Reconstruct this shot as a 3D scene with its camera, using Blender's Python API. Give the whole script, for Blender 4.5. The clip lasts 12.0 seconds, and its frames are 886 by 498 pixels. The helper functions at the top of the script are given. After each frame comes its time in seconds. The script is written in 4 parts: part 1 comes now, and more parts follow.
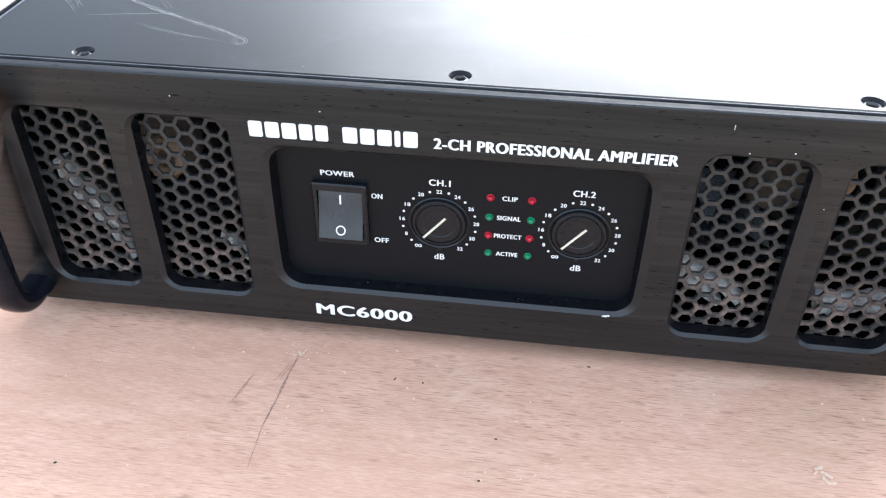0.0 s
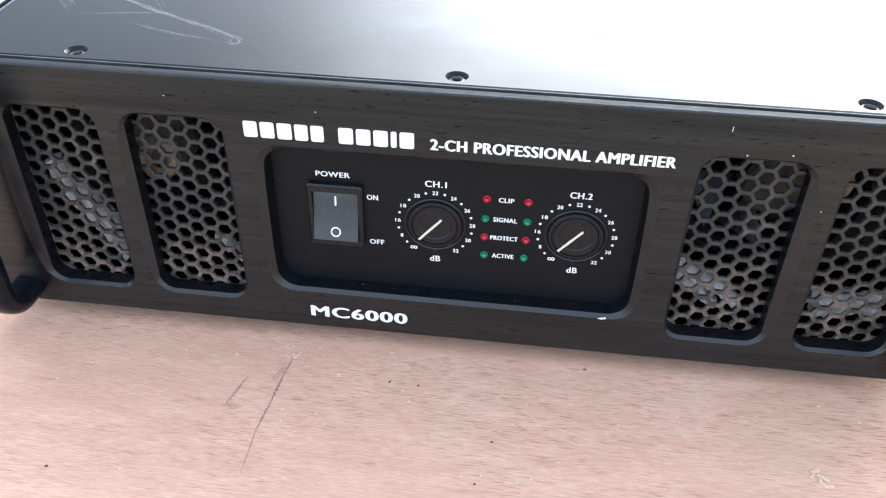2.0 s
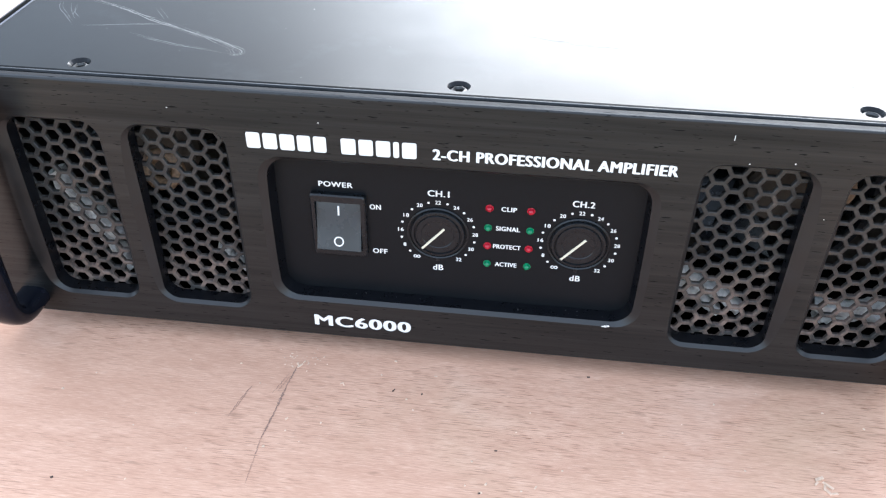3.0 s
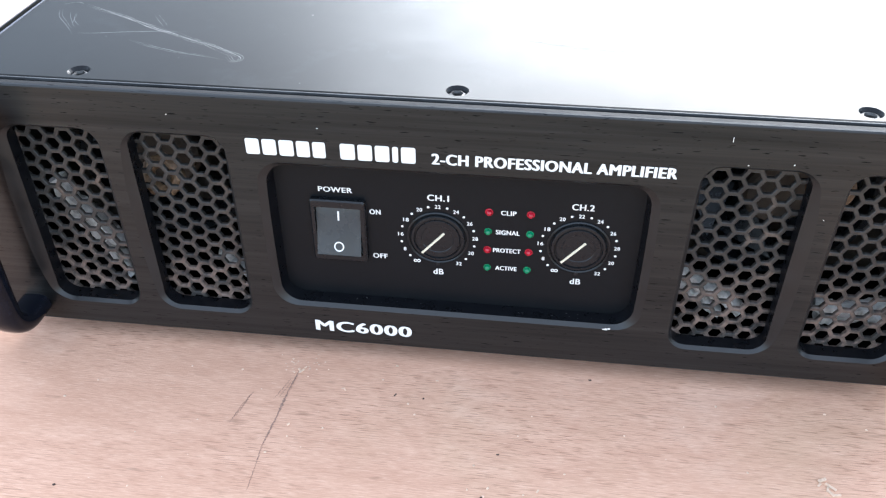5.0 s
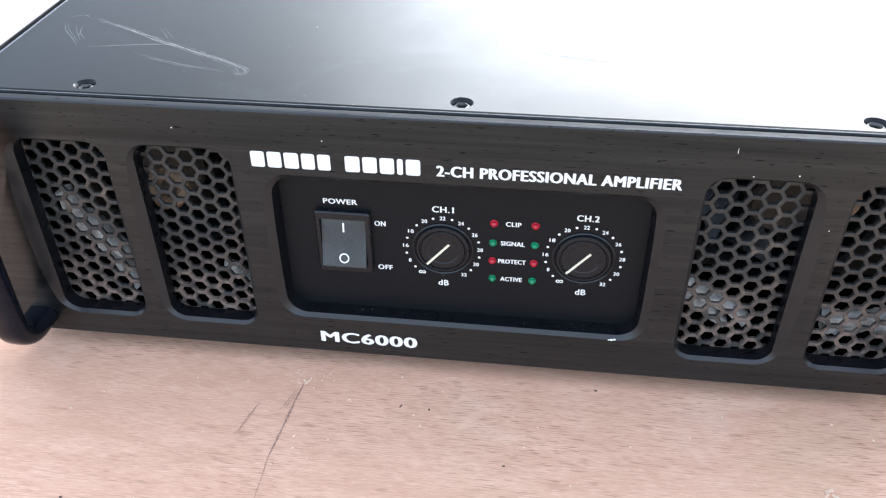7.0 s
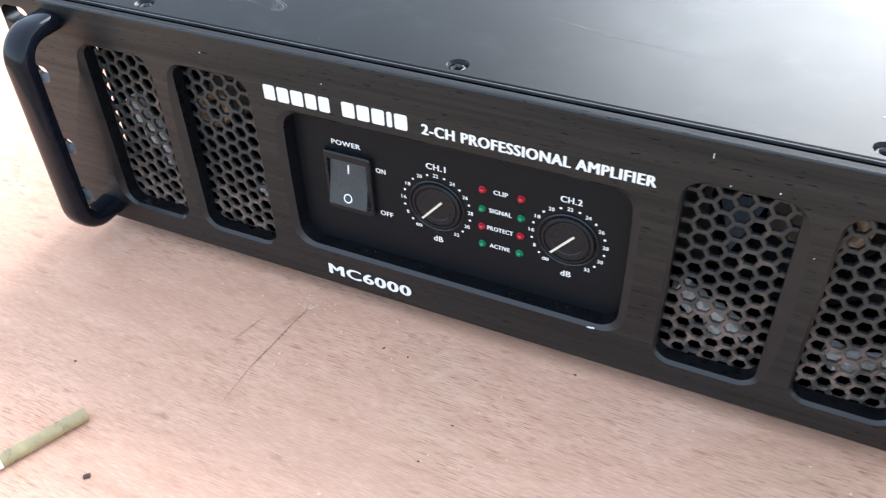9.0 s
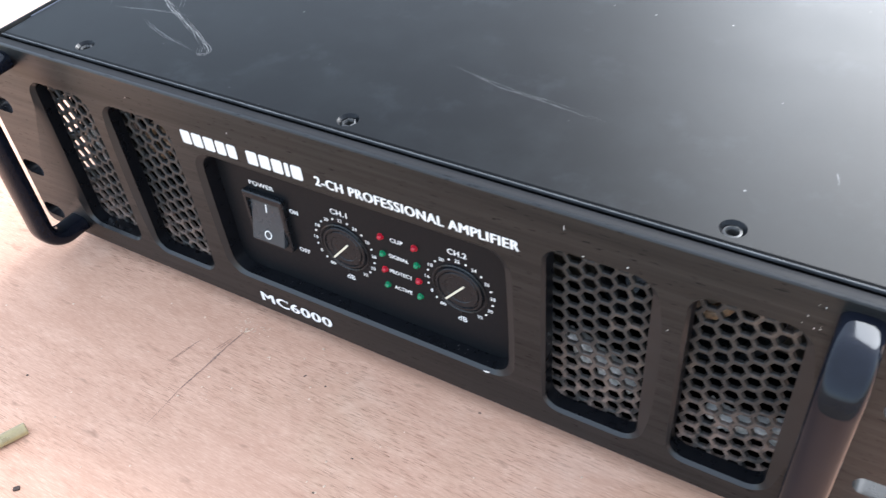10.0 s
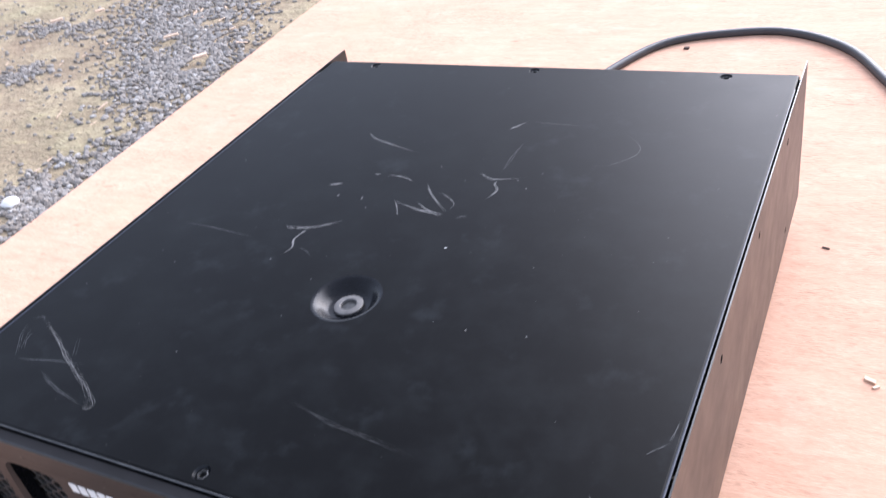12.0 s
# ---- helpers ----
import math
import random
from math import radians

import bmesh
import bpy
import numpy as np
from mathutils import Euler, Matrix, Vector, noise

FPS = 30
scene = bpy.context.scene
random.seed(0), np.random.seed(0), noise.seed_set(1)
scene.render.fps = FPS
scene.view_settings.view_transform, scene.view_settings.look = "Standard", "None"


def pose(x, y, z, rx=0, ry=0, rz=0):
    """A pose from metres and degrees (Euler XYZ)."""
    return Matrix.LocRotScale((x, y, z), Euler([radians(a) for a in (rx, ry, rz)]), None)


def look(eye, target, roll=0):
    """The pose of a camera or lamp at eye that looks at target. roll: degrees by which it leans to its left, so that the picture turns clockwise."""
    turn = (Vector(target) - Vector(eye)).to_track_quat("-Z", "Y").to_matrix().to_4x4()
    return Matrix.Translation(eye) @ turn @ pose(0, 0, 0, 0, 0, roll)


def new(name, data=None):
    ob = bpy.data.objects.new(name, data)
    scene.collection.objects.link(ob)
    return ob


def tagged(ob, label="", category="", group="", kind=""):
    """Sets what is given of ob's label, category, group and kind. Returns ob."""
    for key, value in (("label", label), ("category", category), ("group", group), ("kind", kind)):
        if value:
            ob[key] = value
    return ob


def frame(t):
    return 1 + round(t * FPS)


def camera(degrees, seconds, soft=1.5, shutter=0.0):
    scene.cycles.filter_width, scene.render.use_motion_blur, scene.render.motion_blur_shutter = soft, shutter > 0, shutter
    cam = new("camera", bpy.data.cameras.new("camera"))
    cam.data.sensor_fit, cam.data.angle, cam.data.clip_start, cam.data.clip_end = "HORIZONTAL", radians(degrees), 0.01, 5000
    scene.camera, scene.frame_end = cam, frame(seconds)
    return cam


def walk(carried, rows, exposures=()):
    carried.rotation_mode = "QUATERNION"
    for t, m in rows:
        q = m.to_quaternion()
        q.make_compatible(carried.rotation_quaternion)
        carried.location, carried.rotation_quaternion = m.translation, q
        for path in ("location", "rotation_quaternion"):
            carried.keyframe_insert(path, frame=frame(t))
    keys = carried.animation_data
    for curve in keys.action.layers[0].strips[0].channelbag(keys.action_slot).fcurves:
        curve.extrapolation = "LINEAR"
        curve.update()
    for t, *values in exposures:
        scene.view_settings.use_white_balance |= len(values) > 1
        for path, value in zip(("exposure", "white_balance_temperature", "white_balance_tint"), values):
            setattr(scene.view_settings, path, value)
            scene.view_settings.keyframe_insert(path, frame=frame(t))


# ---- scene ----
cam = camera(54.5, 12.0, soft=1.2, shutter=0.4)
PATH = [
    (0, (0.0340, -0.3015, 0.2964), (-0.1651, 1.2710, -0.9232), 0.44),
    (0.5, (0.0336, -0.3015, 0.2966), (-0.1593, 1.2740, -0.9203), 0.59),
    (1, (0.0334, -0.3006, 0.2966), (-0.1609, 1.2739, -0.9212), 0.70),
    (1.5, (0.0317, -0.3012, 0.2967), (-0.1577, 1.2717, -0.9240), 1.22),
    (2, (0.0318, -0.3000, 0.2948), (-0.1479, 1.2780, -0.9206), 0.99),
    (2.5, (0.0327, -0.2984, 0.2950), (-0.1532, 1.2782, -0.9215), 0.73),
    (3, (0.0317, -0.2985, 0.2978), (-0.1558, 1.2810, -0.9147), 0.50),
    (5, (0.0329, -0.2986, 0.2979), (-0.1616, 1.2863, -0.9065), -0.14),
    (5.5, (0.0330, -0.2963, 0.2986), (-0.1780, 1.2919, -0.8986), -0.37),
    (6, (0.0330, -0.2970, 0.3006), (-0.1827, 1.2892, -0.8983), -0.68),
    (6.5, (0.0318, -0.2980, 0.3000), (-0.1797, 1.2914, -0.8955), -0.66),
    (7, (0.0329, -0.2970, 0.3004), (-0.1749, 1.2928, -0.8953), -0.61),
    (7.5, (0.0343, -0.2966, 0.3007), (-0.1706, 1.2878, -0.9025), -0.56),
    (7.7, (0.0357, -0.2959, 0.3002), (-0.1816, 1.2828, -0.9083), -0.54),
    (9.3, (0.1555, -0.2542, 0.3149), (-0.5686, 1.0633, -1.0042), -2.63),
    (9.5, (0.1676, -0.2420, 0.3262), (-0.5580, 1.0531, -1.0141), -2.86),
    (10, (0.2030, -0.2148, 0.3395), (-0.6371, 1.0008, -1.0083), -6.12),
    (10.5, (0.2143, -0.2113, 0.3675), (-0.5745, 1.1296, -0.8893), -4.97),
    (11, (0.2295, -0.2147, 0.4055), (-0.4956, 1.2006, -0.8075), -3.47),
    (11.5, (0.2442, -0.1946, 0.4278), (-0.5445, 1.2151, -0.7514), -6.19),
    (12, (0.2844, -0.1654, 0.4491), (-0.6042, 1.2319, -0.6725), -11.79),
]
EXPOSURES = [(0.0, 2.32, 5720, 8), (7.7, 2.32, 5720, 8), (9.3, 2.16, 5750, 7), (10.0, 2.24, 5800, 8), (10.6, 2.18, 6060, 15), (11.2, 1.94, 6180, 19), (12.0, 1.48, 5760, 18)]
walk(cam, [(t, look(eye, target, roll)) for t, eye, target, roll in PATH], EXPOSURES)

# ---- world and light ----
SUN_AZ, SUN_EL = radians(16.0), radians(28)
world = bpy.data.worlds.new("world")
scene.world = world
world.use_nodes = True
wt = world.node_tree
sky = wt.nodes.new("ShaderNodeTexSky")
sky.sky_type = "NISHITA"
sky.sun_disc = False
sky.sun_elevation, sky.sun_rotation = SUN_EL, SUN_AZ
sky.air_density, sky.dust_density, sky.ozone_density = 1.0, 2.5, 1.0
haze = wt.nodes.new("ShaderNodeMix")
haze.data_type = "RGBA"
haze.inputs[0].default_value = 0.42
haze.inputs[7].default_value = (6.8, 6.95, 7.05, 1)
wt.links.new(sky.outputs["Color"], haze.inputs[6])
wt.links.new(haze.outputs[2], wt.nodes["Background"].inputs["Color"])
wt.nodes["Background"].inputs["Strength"].default_value = 0.112

sun_data = bpy.data.lights.new("sun", "SUN")
sun_data.energy, sun_data.angle, sun_data.color = 2.6, radians(54), (1.0, 0.985, 0.97)
sun = new("sun", sun_data)
sun_way = Vector((math.sin(SUN_AZ) * math.cos(SUN_EL), math.cos(SUN_AZ) * math.cos(SUN_EL), math.sin(SUN_EL)))
sun.matrix_world = look(sun_way * 10, (0, 0, 0))


# ---- materials ----
class Mat:
    """A small builder round one node material."""

    def __init__(self, name, color, rough=0.5, metal=0.0, spec=0.5):
        self.m = bpy.data.materials.new(name)
        self.m.use_nodes = True
        self.t = self.m.node_tree
        self.b = self.t.nodes["Principled BSDF"]
        self.b.inputs["Base Color"].default_value = (*color, 1)
        self.b.inputs["Roughness"].default_value = rough
        self.b.inputs["Metallic"].default_value = metal
        self.b.inputs["Specular IOR Level"].default_value = spec
        self.co = None
        self.last_bump = None

    def node(self, kind, **values):
        n = self.t.nodes.new(kind)
        for k, v in values.items():
            n.inputs[k].default_value = v
        return n

    def link(self, a, b):
        self.t.links.new(a, b)

    def coords(self, scale=(1, 1, 1), turn=(0, 0, 0)):
        if self.co is None:
            self.co = self.node("ShaderNodeTexCoord").outputs["Object"]
        mp = self.node("ShaderNodeMapping", Scale=scale, Rotation=turn)
        self.link(self.co, mp.inputs["Vector"])
        return mp.outputs["Vector"]

    def noise(self, scale, detail=4.0, rough=0.55, stretch=(1, 1, 1), turn=(0, 0, 0)):
        n = self.node("ShaderNodeTexNoise", Scale=scale, Detail=detail, Roughness=rough)
        self.link(self.coords(stretch, turn), n.inputs["Vector"])
        return n.outputs["Fac"]

    def ramp(self, fac, *stops):
        r = self.node("ShaderNodeValToRGB")
        e = r.color_ramp.elements
        while len(e) < len(stops):
            e.new(0.5)
        for i, (p, c) in enumerate(stops):
            e[i].position = p
            e[i].color = (*c, 1) if isinstance(c, tuple) else (c, c, c, 1)
        self.link(fac, r.inputs["Fac"])
        return r.outputs["Color"]

    def mix(self, fac, a, b, mode="MIX"):
        n = self.node("ShaderNodeMix")
        n.data_type, n.blend_type = "RGBA", mode
        for value, i in ((fac, 0), (a, 6), (b, 7)):
            if isinstance(value, (int, float)):
                n.inputs[i].default_value = value if i == 0 else (value, value, value, 1)
            elif isinstance(value, tuple):
                n.inputs[i].default_value = (*value, 1)
            else:
                self.link(value, n.inputs[i])
        return n.outputs[2]

    def color(self, out):
        self.link(out, self.b.inputs["Base Color"])
        return self

    def rough(self, out):
        self.link(out, self.b.inputs["Roughness"])
        return self

    def bump(self, fac, strength, distance):
        n = self.node("ShaderNodeBump", Strength=strength, Distance=distance)
        self.link(fac, n.inputs["Height"])
        if self.last_bump is not None:
            self.link(self.last_bump, n.inputs["Normal"])
        self.last_bump = n.outputs["Normal"]
        self.link(self.last_bump, self.b.inputs["Normal"])
        return self


def make_panel():
    k = Mat("black_brushed_aluminium", (0.005, 0.005, 0.005), 0.32, spec=0.42)
    fine = k.noise(900, 3, 0.6, (0.012, 1, 1))
    dash = k.noise(1300, 2, 0.5, (0.11, 1, 1))
    cloud = k.noise(14, 4, 0.6)
    base = k.ramp(fine, (0.3, (0.0016, 0.0017, 0.0018)), (0.75, (0.0034, 0.0035, 0.0036)))
    marks = k.ramp(dash, (0.66, 0.0), (0.72, 1.0))
    k.color(k.mix(marks, base, (0.0025, 0.003, 0.004)))
    k.rough(k.mix(0.5, k.ramp(fine, (0.3, 0.28), (0.7, 0.40)), k.ramp(cloud, (0.3, 0.30), (0.7, 0.38))))
    upright = k.node("ShaderNodeCombineXYZ", X=0.0, Y=0.0, Z=1.0)
    k.link(upright.outputs[0], k.b.inputs["Tangent"])
    k.b.inputs["Anisotropic"].default_value = 0.87
    band = k.noise(260, 4, 0.65, (0.02, 1, 1))
    k.link(k.mix(k.ramp(dash, (0.64, 0.0), (0.69, 0.9)), k.ramp(band, (0.3, 0.34), (0.7, 0.62)), 0.08), k.b.inputs["Specular IOR Level"])
    return k.bump(fine, 0.16, 0.0003).m


def make_cover():
    k = Mat("black_powder_coat", (0.010, 0.010, 0.011), 0.38, spec=0.09)
    grain = k.noise(2600, 2, 0.5)
    cloud = k.noise(9, 5, 0.6)
    dust = k.noise(38, 6, 0.7)
    fleck = k.noise(420, 1, 0.4)
    spots = k.ramp(fleck, (0.81, 0.0), (0.83, 1.0))
    grime = k.ramp(dust, (0.45, (0.0012, 0.0013, 0.0014)), (0.8, (0.005, 0.006, 0.0065)))
    smudge = k.noise(34, 5, 0.65)
    grime = k.mix(k.ramp(smudge, (0.58, 0.0), (0.80, 0.6)), grime, (0.016, 0.019, 0.021))
    k.color(k.mix(spots, grime, (0.06, 0.06, 0.06)))
    k.rough(k.mix(0.45, k.ramp(cloud, (0.3, 0.35), (0.72, 0.43)), k.ramp(dust, (0.35, 0.37), (0.8, 0.49))))
    return k.bump(grain, 0.08, 0.0001).m


def make_plywood():
    k = Mat("red_plywood", (0.586, 0.364, 0.255), 0.78, spec=0.08)
    turn = (0, 0, radians(-4))
    broad = k.noise(6.5, 5, 0.6, (0.6, 1.2, 1), turn)
    blotch = k.noise(32, 4, 0.6, (0.45, 1, 1), turn)
    streak = k.noise(110, 5, 0.7, (0.22, 1, 1), turn)
    fibre = k.noise(1500, 3, 0.7, (0.10, 1, 1), turn)
    pore = k.noise(1700, 2, 0.6, (0.055, 1, 1), turn)
    rare = k.noise(150, 3, 0.5, (0.3, 1, 1), turn)
    stain = k.noise(9, 4, 0.55)
    base = k.ramp(broad, (0.25, (0.545, 0.318, 0.214)), (0.5, (0.597, 0.355, 0.243)), (0.75, (0.640, 0.395, 0.274)))
    base = k.mix(0.22, base, k.ramp(blotch, (0.3, (0.472, 0.267, 0.182)), (0.52, (0.623, 0.386, 0.268)), (0.7, (0.744, 0.494, 0.369))))
    base = k.mix(0.30, base, k.ramp(streak, (0.32, (0.447, 0.246, 0.165)), (0.68, (0.746, 0.483, 0.354))))
    vein = k.noise(42, 6, 0.75, (0.10, 1, 1), turn)
    base = k.mix(k.ramp(vein, (0.58, 0.0), (0.70, 0.5)), base, (0.402, 0.198, 0.130))
    base = k.mix(k.ramp(fibre, (0.46, 0.0), (0.66, 0.30)), base, (0.382, 0.198, 0.130))
    base = k.mix(k.ramp(fibre, (0.32, 0.28), (0.44, 0.0)), base, (0.784, 0.574, 0.441))
    where = k.ramp(k.noise(14, 4, 0.6, (0.5, 1, 1), turn), (0.42, 0.12), (0.62, 1.0))
    base = k.mix(k.mix(1.0, k.ramp(pore, (0.56, 0.0), (0.65, 0.9)), where, "MULTIPLY"), base, (0.271, 0.139, 0.087))
    base = k.mix(k.ramp(rare, (0.66, 0.0), (0.75, 0.6)), base, (0.282, 0.159, 0.105))
    base = k.mix(k.ramp(stain, (0.55, 0.0), (0.75, 0.22)), base, (0.462, 0.342, 0.211))
    bloom = k.noise(17, 5, 0.65, (0.7, 1, 1), turn)
    base = k.mix(k.ramp(bloom, (0.56, 0.0), (0.72, 0.16)), base, (0.784, 0.594, 0.479))
    k.color(base)
    k.rough(k.ramp(streak, (0.3, 0.70), (0.7, 0.86)))
    k.bump(fibre, 0.3, 0.0005)
    return k.bump(streak, 0.2, 0.0010).m


def make_soil():
    k = Mat("dry_soil", (0.2, 0.16, 0.1), 0.95, spec=0.2)
    patch = k.noise(3.2, 5, 0.6)
    grit = k.noise(90, 6, 0.7)
    straw = k.noise(60, 3, 0.6, (0.35, 1, 1), (0, 0, 0.5))
    base = k.ramp(patch, (0.3, (0.32, 0.24, 0.16)), (0.5, (0.42, 0.34, 0.22)), (0.7, (0.37, 0.32, 0.19)))
    clod = k.noise(11, 6, 0.7, (0.7, 1, 1))
    base = k.mix(k.ramp(clod, (0.38, 0.6), (0.56, 0.0)), base, (0.25, 0.185, 0.125))
    base = k.mix(k.ramp(clod, (0.56, 0.0), (0.72, 0.6)), base, (0.50, 0.43, 0.28))
    base = k.mix(k.ramp(grit, (0.35, 0.45), (0.6, 0.0)), base, (0.15, 0.115, 0.08))
    base = k.mix(k.ramp(straw, (0.6, 0.0), (0.7, 0.6)), base, (0.46, 0.38, 0.22))
    k.color(base)
    k.bump(clod, 0.8, 0.03)
    return k.bump(grit, 0.8, 0.01).m


def make_stone():
    k = Mat("gravel_stone", (0.3, 0.31, 0.32), 0.85, spec=0.3)
    n = k.node("ShaderNodeNewGeometry")
    tone = k.ramp(n.outputs["Random Per Island"], (0.0, (0.19, 0.165, 0.14)), (0.5, (0.265, 0.24, 0.21)),
                  (0.9, (0.33, 0.305, 0.275)), (1.0, (0.46, 0.44, 0.41)))
    grit = k.noise(260, 4, 0.6)
    k.color(k.mix(0.5, tone, k.ramp(grit, (0.3, 0.15), (0.7, 0.5)), "MULTIPLY"))
    k.color(k.mix(k.ramp(grit, (0.3, 0.35), (0.7, 0.0)), tone, (0.12, 0.11, 0.10)))
    return k.bump(grit, 0.4, 0.002).m


def make_grille():
    k = Mat("dusty_black_steel", (0.03, 0.03, 0.03), 0.40, spec=0.38)
    dust = k.noise(70, 5, 0.65)
    fine = k.noise(700, 3, 0.6)
    base = k.ramp(dust, (0.36, (0.022, 0.022, 0.022)), (0.58, (0.045, 0.042, 0.038)), (0.74, (0.18, 0.13, 0.10)))
    base = k.mix(0.35, base, k.ramp(fine, (0.4, 0.006), (0.7, 0.045)))
    xyz = k.node("ShaderNodeSeparateXYZ")
    k.link(k.coords(), xyz.inputs[0])
    low = k.node("ShaderNodeMapRange")
    for i, v in ((1, 0.068), (2, 0.034), (3, 0.0), (4, 1.0)):
        low.inputs[i].default_value = v
    k.link(xyz.outputs["Z"], low.inputs[0])
    fluff = k.noise(130, 4, 0.7)
    k.color(k.mix(k.mix(1.0, low.outputs[0], k.ramp(fluff, (0.42, 0.0), (0.60, 0.9)), "MULTIPLY"), base, (0.18, 0.132, 0.108)))
    return k.bump(fine, 0.3, 0.0004).m


def make_plain(name, color, rough, metal=0.0, vary=0.15, scale=160.0, bump=0.1, spec=0.5):
    k = Mat(name, color, rough, metal, spec)
    n = k.noise(scale, 4, 0.6)
    low = tuple(c * (1 - vary) for c in color)
    high = tuple(min(1.0, c * (1 + vary)) for c in color)
    k.color(k.ramp(n, (0.3, low), (0.7, high)))
    k.rough(k.ramp(n, (0.3, max(0.02, rough - 0.06)), (0.7, min(1.0, rough + 0.06))))
    return k.bump(n, bump, 0.0002).m


PANEL, COVER, PLY, SOIL, STONE, GRILLE = make_panel(), make_cover(), make_plywood(), make_soil(), make_stone(), make_grille()
SIDE = make_plain("black_side_paint", (0.010, 0.010, 0.010), 0.36, 0.0, 0.2, 30, 0.03, 0.6)
WALL = make_plain("black_anodised_edge", (0.004, 0.0045, 0.006), 0.3, 0.0, 0.15, 160, 0.1, 0.22)
# bevel round the panel openings, slightly lighter than their walls
RIM = make_plain("bevel_edge", (0.010, 0.0105, 0.0112), 0.36, 0.0, 0.25, 60, 0.1, 0.45)
# pale base colour that paints the highlight line of the cover's front edge
PALE_EDGE = make_plain("pale_front_edge", (0.060, 0.063, 0.066), 0.55, 0.0, 0.3, 60, 0.1, 0.1)
# bluish base colour stands in for the sky's sheen on the bent sides
LIP = make_plain("painted_sheen_edge", (0.030, 0.034, 0.048), 0.38, 0.0, 0.1, 40, 0.02, 0.3)
PLATE = make_plain("black_control_plate", (0.005, 0.006, 0.0075), 0.42, 0.0, 0.1, 500, 0.05, 0.18)
PLASTIC = make_plain("black_plastic", (0.006, 0.0075, 0.0095), 0.30, 0.0, 0.08, 400, 0.04, 0.36)
ROCKER = make_plain("dark_rocker_plastic", (0.032, 0.038, 0.044), 0.26, 0.0, 0.03, 90, 0.0)
GLOSS = make_plain("gloss_black_paint", (0.005, 0.006, 0.010), 0.10, 0.0, 0.2, 120, 0.02, 0.22)
DISH = make_plain("black_dish_paint", (0.003, 0.0035, 0.005), 0.28, 0.0, 0.2, 120, 0.03, 0.2)
RUBBER = make_plain("black_rubber", (0.015, 0.015, 0.015), 0.8)
CORD = make_plain("grey_black_cord", (0.045, 0.045, 0.047), 0.55)
POINTER = make_plain("cream_pointer_paint", (0.66, 0.62, 0.48), 0.5, 0.0, 0.05, 900, 0.0)
INK = make_plain("white_ink", (0.74, 0.74, 0.72), 0.55, 0.0, 0.015, 900, 0.0)
SCREW = make_plain("blackened_screw_steel", (0.07, 0.069, 0.067), 0.45, 0.7, 0.3, 500)
ZINC = make_plain("dull_zinc", (0.13, 0.125, 0.12), 0.6, 0.2, 0.25, 200, 0.1, 0.3)
DARK = make_plain("dark_interior", (0.010, 0.010, 0.011), 0.7, 0.0, 0.3, 80, 0.1, 0.12)
PALE_GREY = make_plain("pale_inner_grey", (0.48, 0.465, 0.44), 0.5, 0.0, 0.4, 220)
COIL = make_plain("brown_wire_varnish", (0.24, 0.15, 0.085), 0.45, 0.0, 0.4, 500)
DUSTY = make_plain("dusty_board", (0.055, 0.04, 0.028), 0.8, 0.0, 0.5, 90)
SCRAPE = make_plain("scraped_paint", (0.115, 0.113, 0.11), 0.6, 0.0, 0.35, 900)
FAINT = make_plain("faint_scuff", (0.013, 0.0135, 0.014), 0.55, 0.0, 0.4, 700)
SMEAR = make_plain("dull_scuff", (0.034, 0.035, 0.036), 0.55, 0.0, 0.4, 700)
RED = make_plain("red_lens", (0.36, 0.005, 0.02), 0.1, 0.0, 0.3, 900, 0.0)
GREEN = make_plain("green_lens", (0.005, 0.16, 0.065), 0.1, 0.0, 0.3, 900, 0.0)
BRASS = make_plain("amber_plastic_tube", (0.30, 0.24, 0.12), 0.3, 0.0, 0.25, 120)
CHIP = make_plain("pale_wood_chip", (0.64, 0.47, 0.34), 0.8, 0.0, 0.25, 300)
CRACK = make_plain("dark_crack", (0.28, 0.175, 0.13), 0.9, 0.0, 0.4, 300)
SPECK = make_plain("dark_speck", (0.07, 0.045, 0.035), 0.9, 0.0, 0.4, 300)
WHITE_STONE = make_plain("white_stone", (0.72, 0.70, 0.66), 0.7, 0.0, 0.15, 120)


# ---- mesh helpers ----
def part(name, bm, material, parent=None, label="", smooth=False, sharp=38):
    """One mesh object out of a bmesh, under a thing or a part."""
    me = bpy.data.meshes.new(name)
    bmesh.ops.recalc_face_normals(bm, faces=bm.faces)
    bm.to_mesh(me)
    bm.free()
    for m in material if isinstance(material, (list, tuple)) else [material]:
        me.materials.append(m)
    if smooth:
        for p in me.polygons:
            p.use_smooth = True
        me.set_sharp_from_angle(angle=radians(sharp))
    ob = new(name, me)
    ob.parent = parent
    if label:
        tagged(ob, label)
    return ob


def thing(name, label, category, group="", kind=""):
    return tagged(new(name), label, category, group, kind)


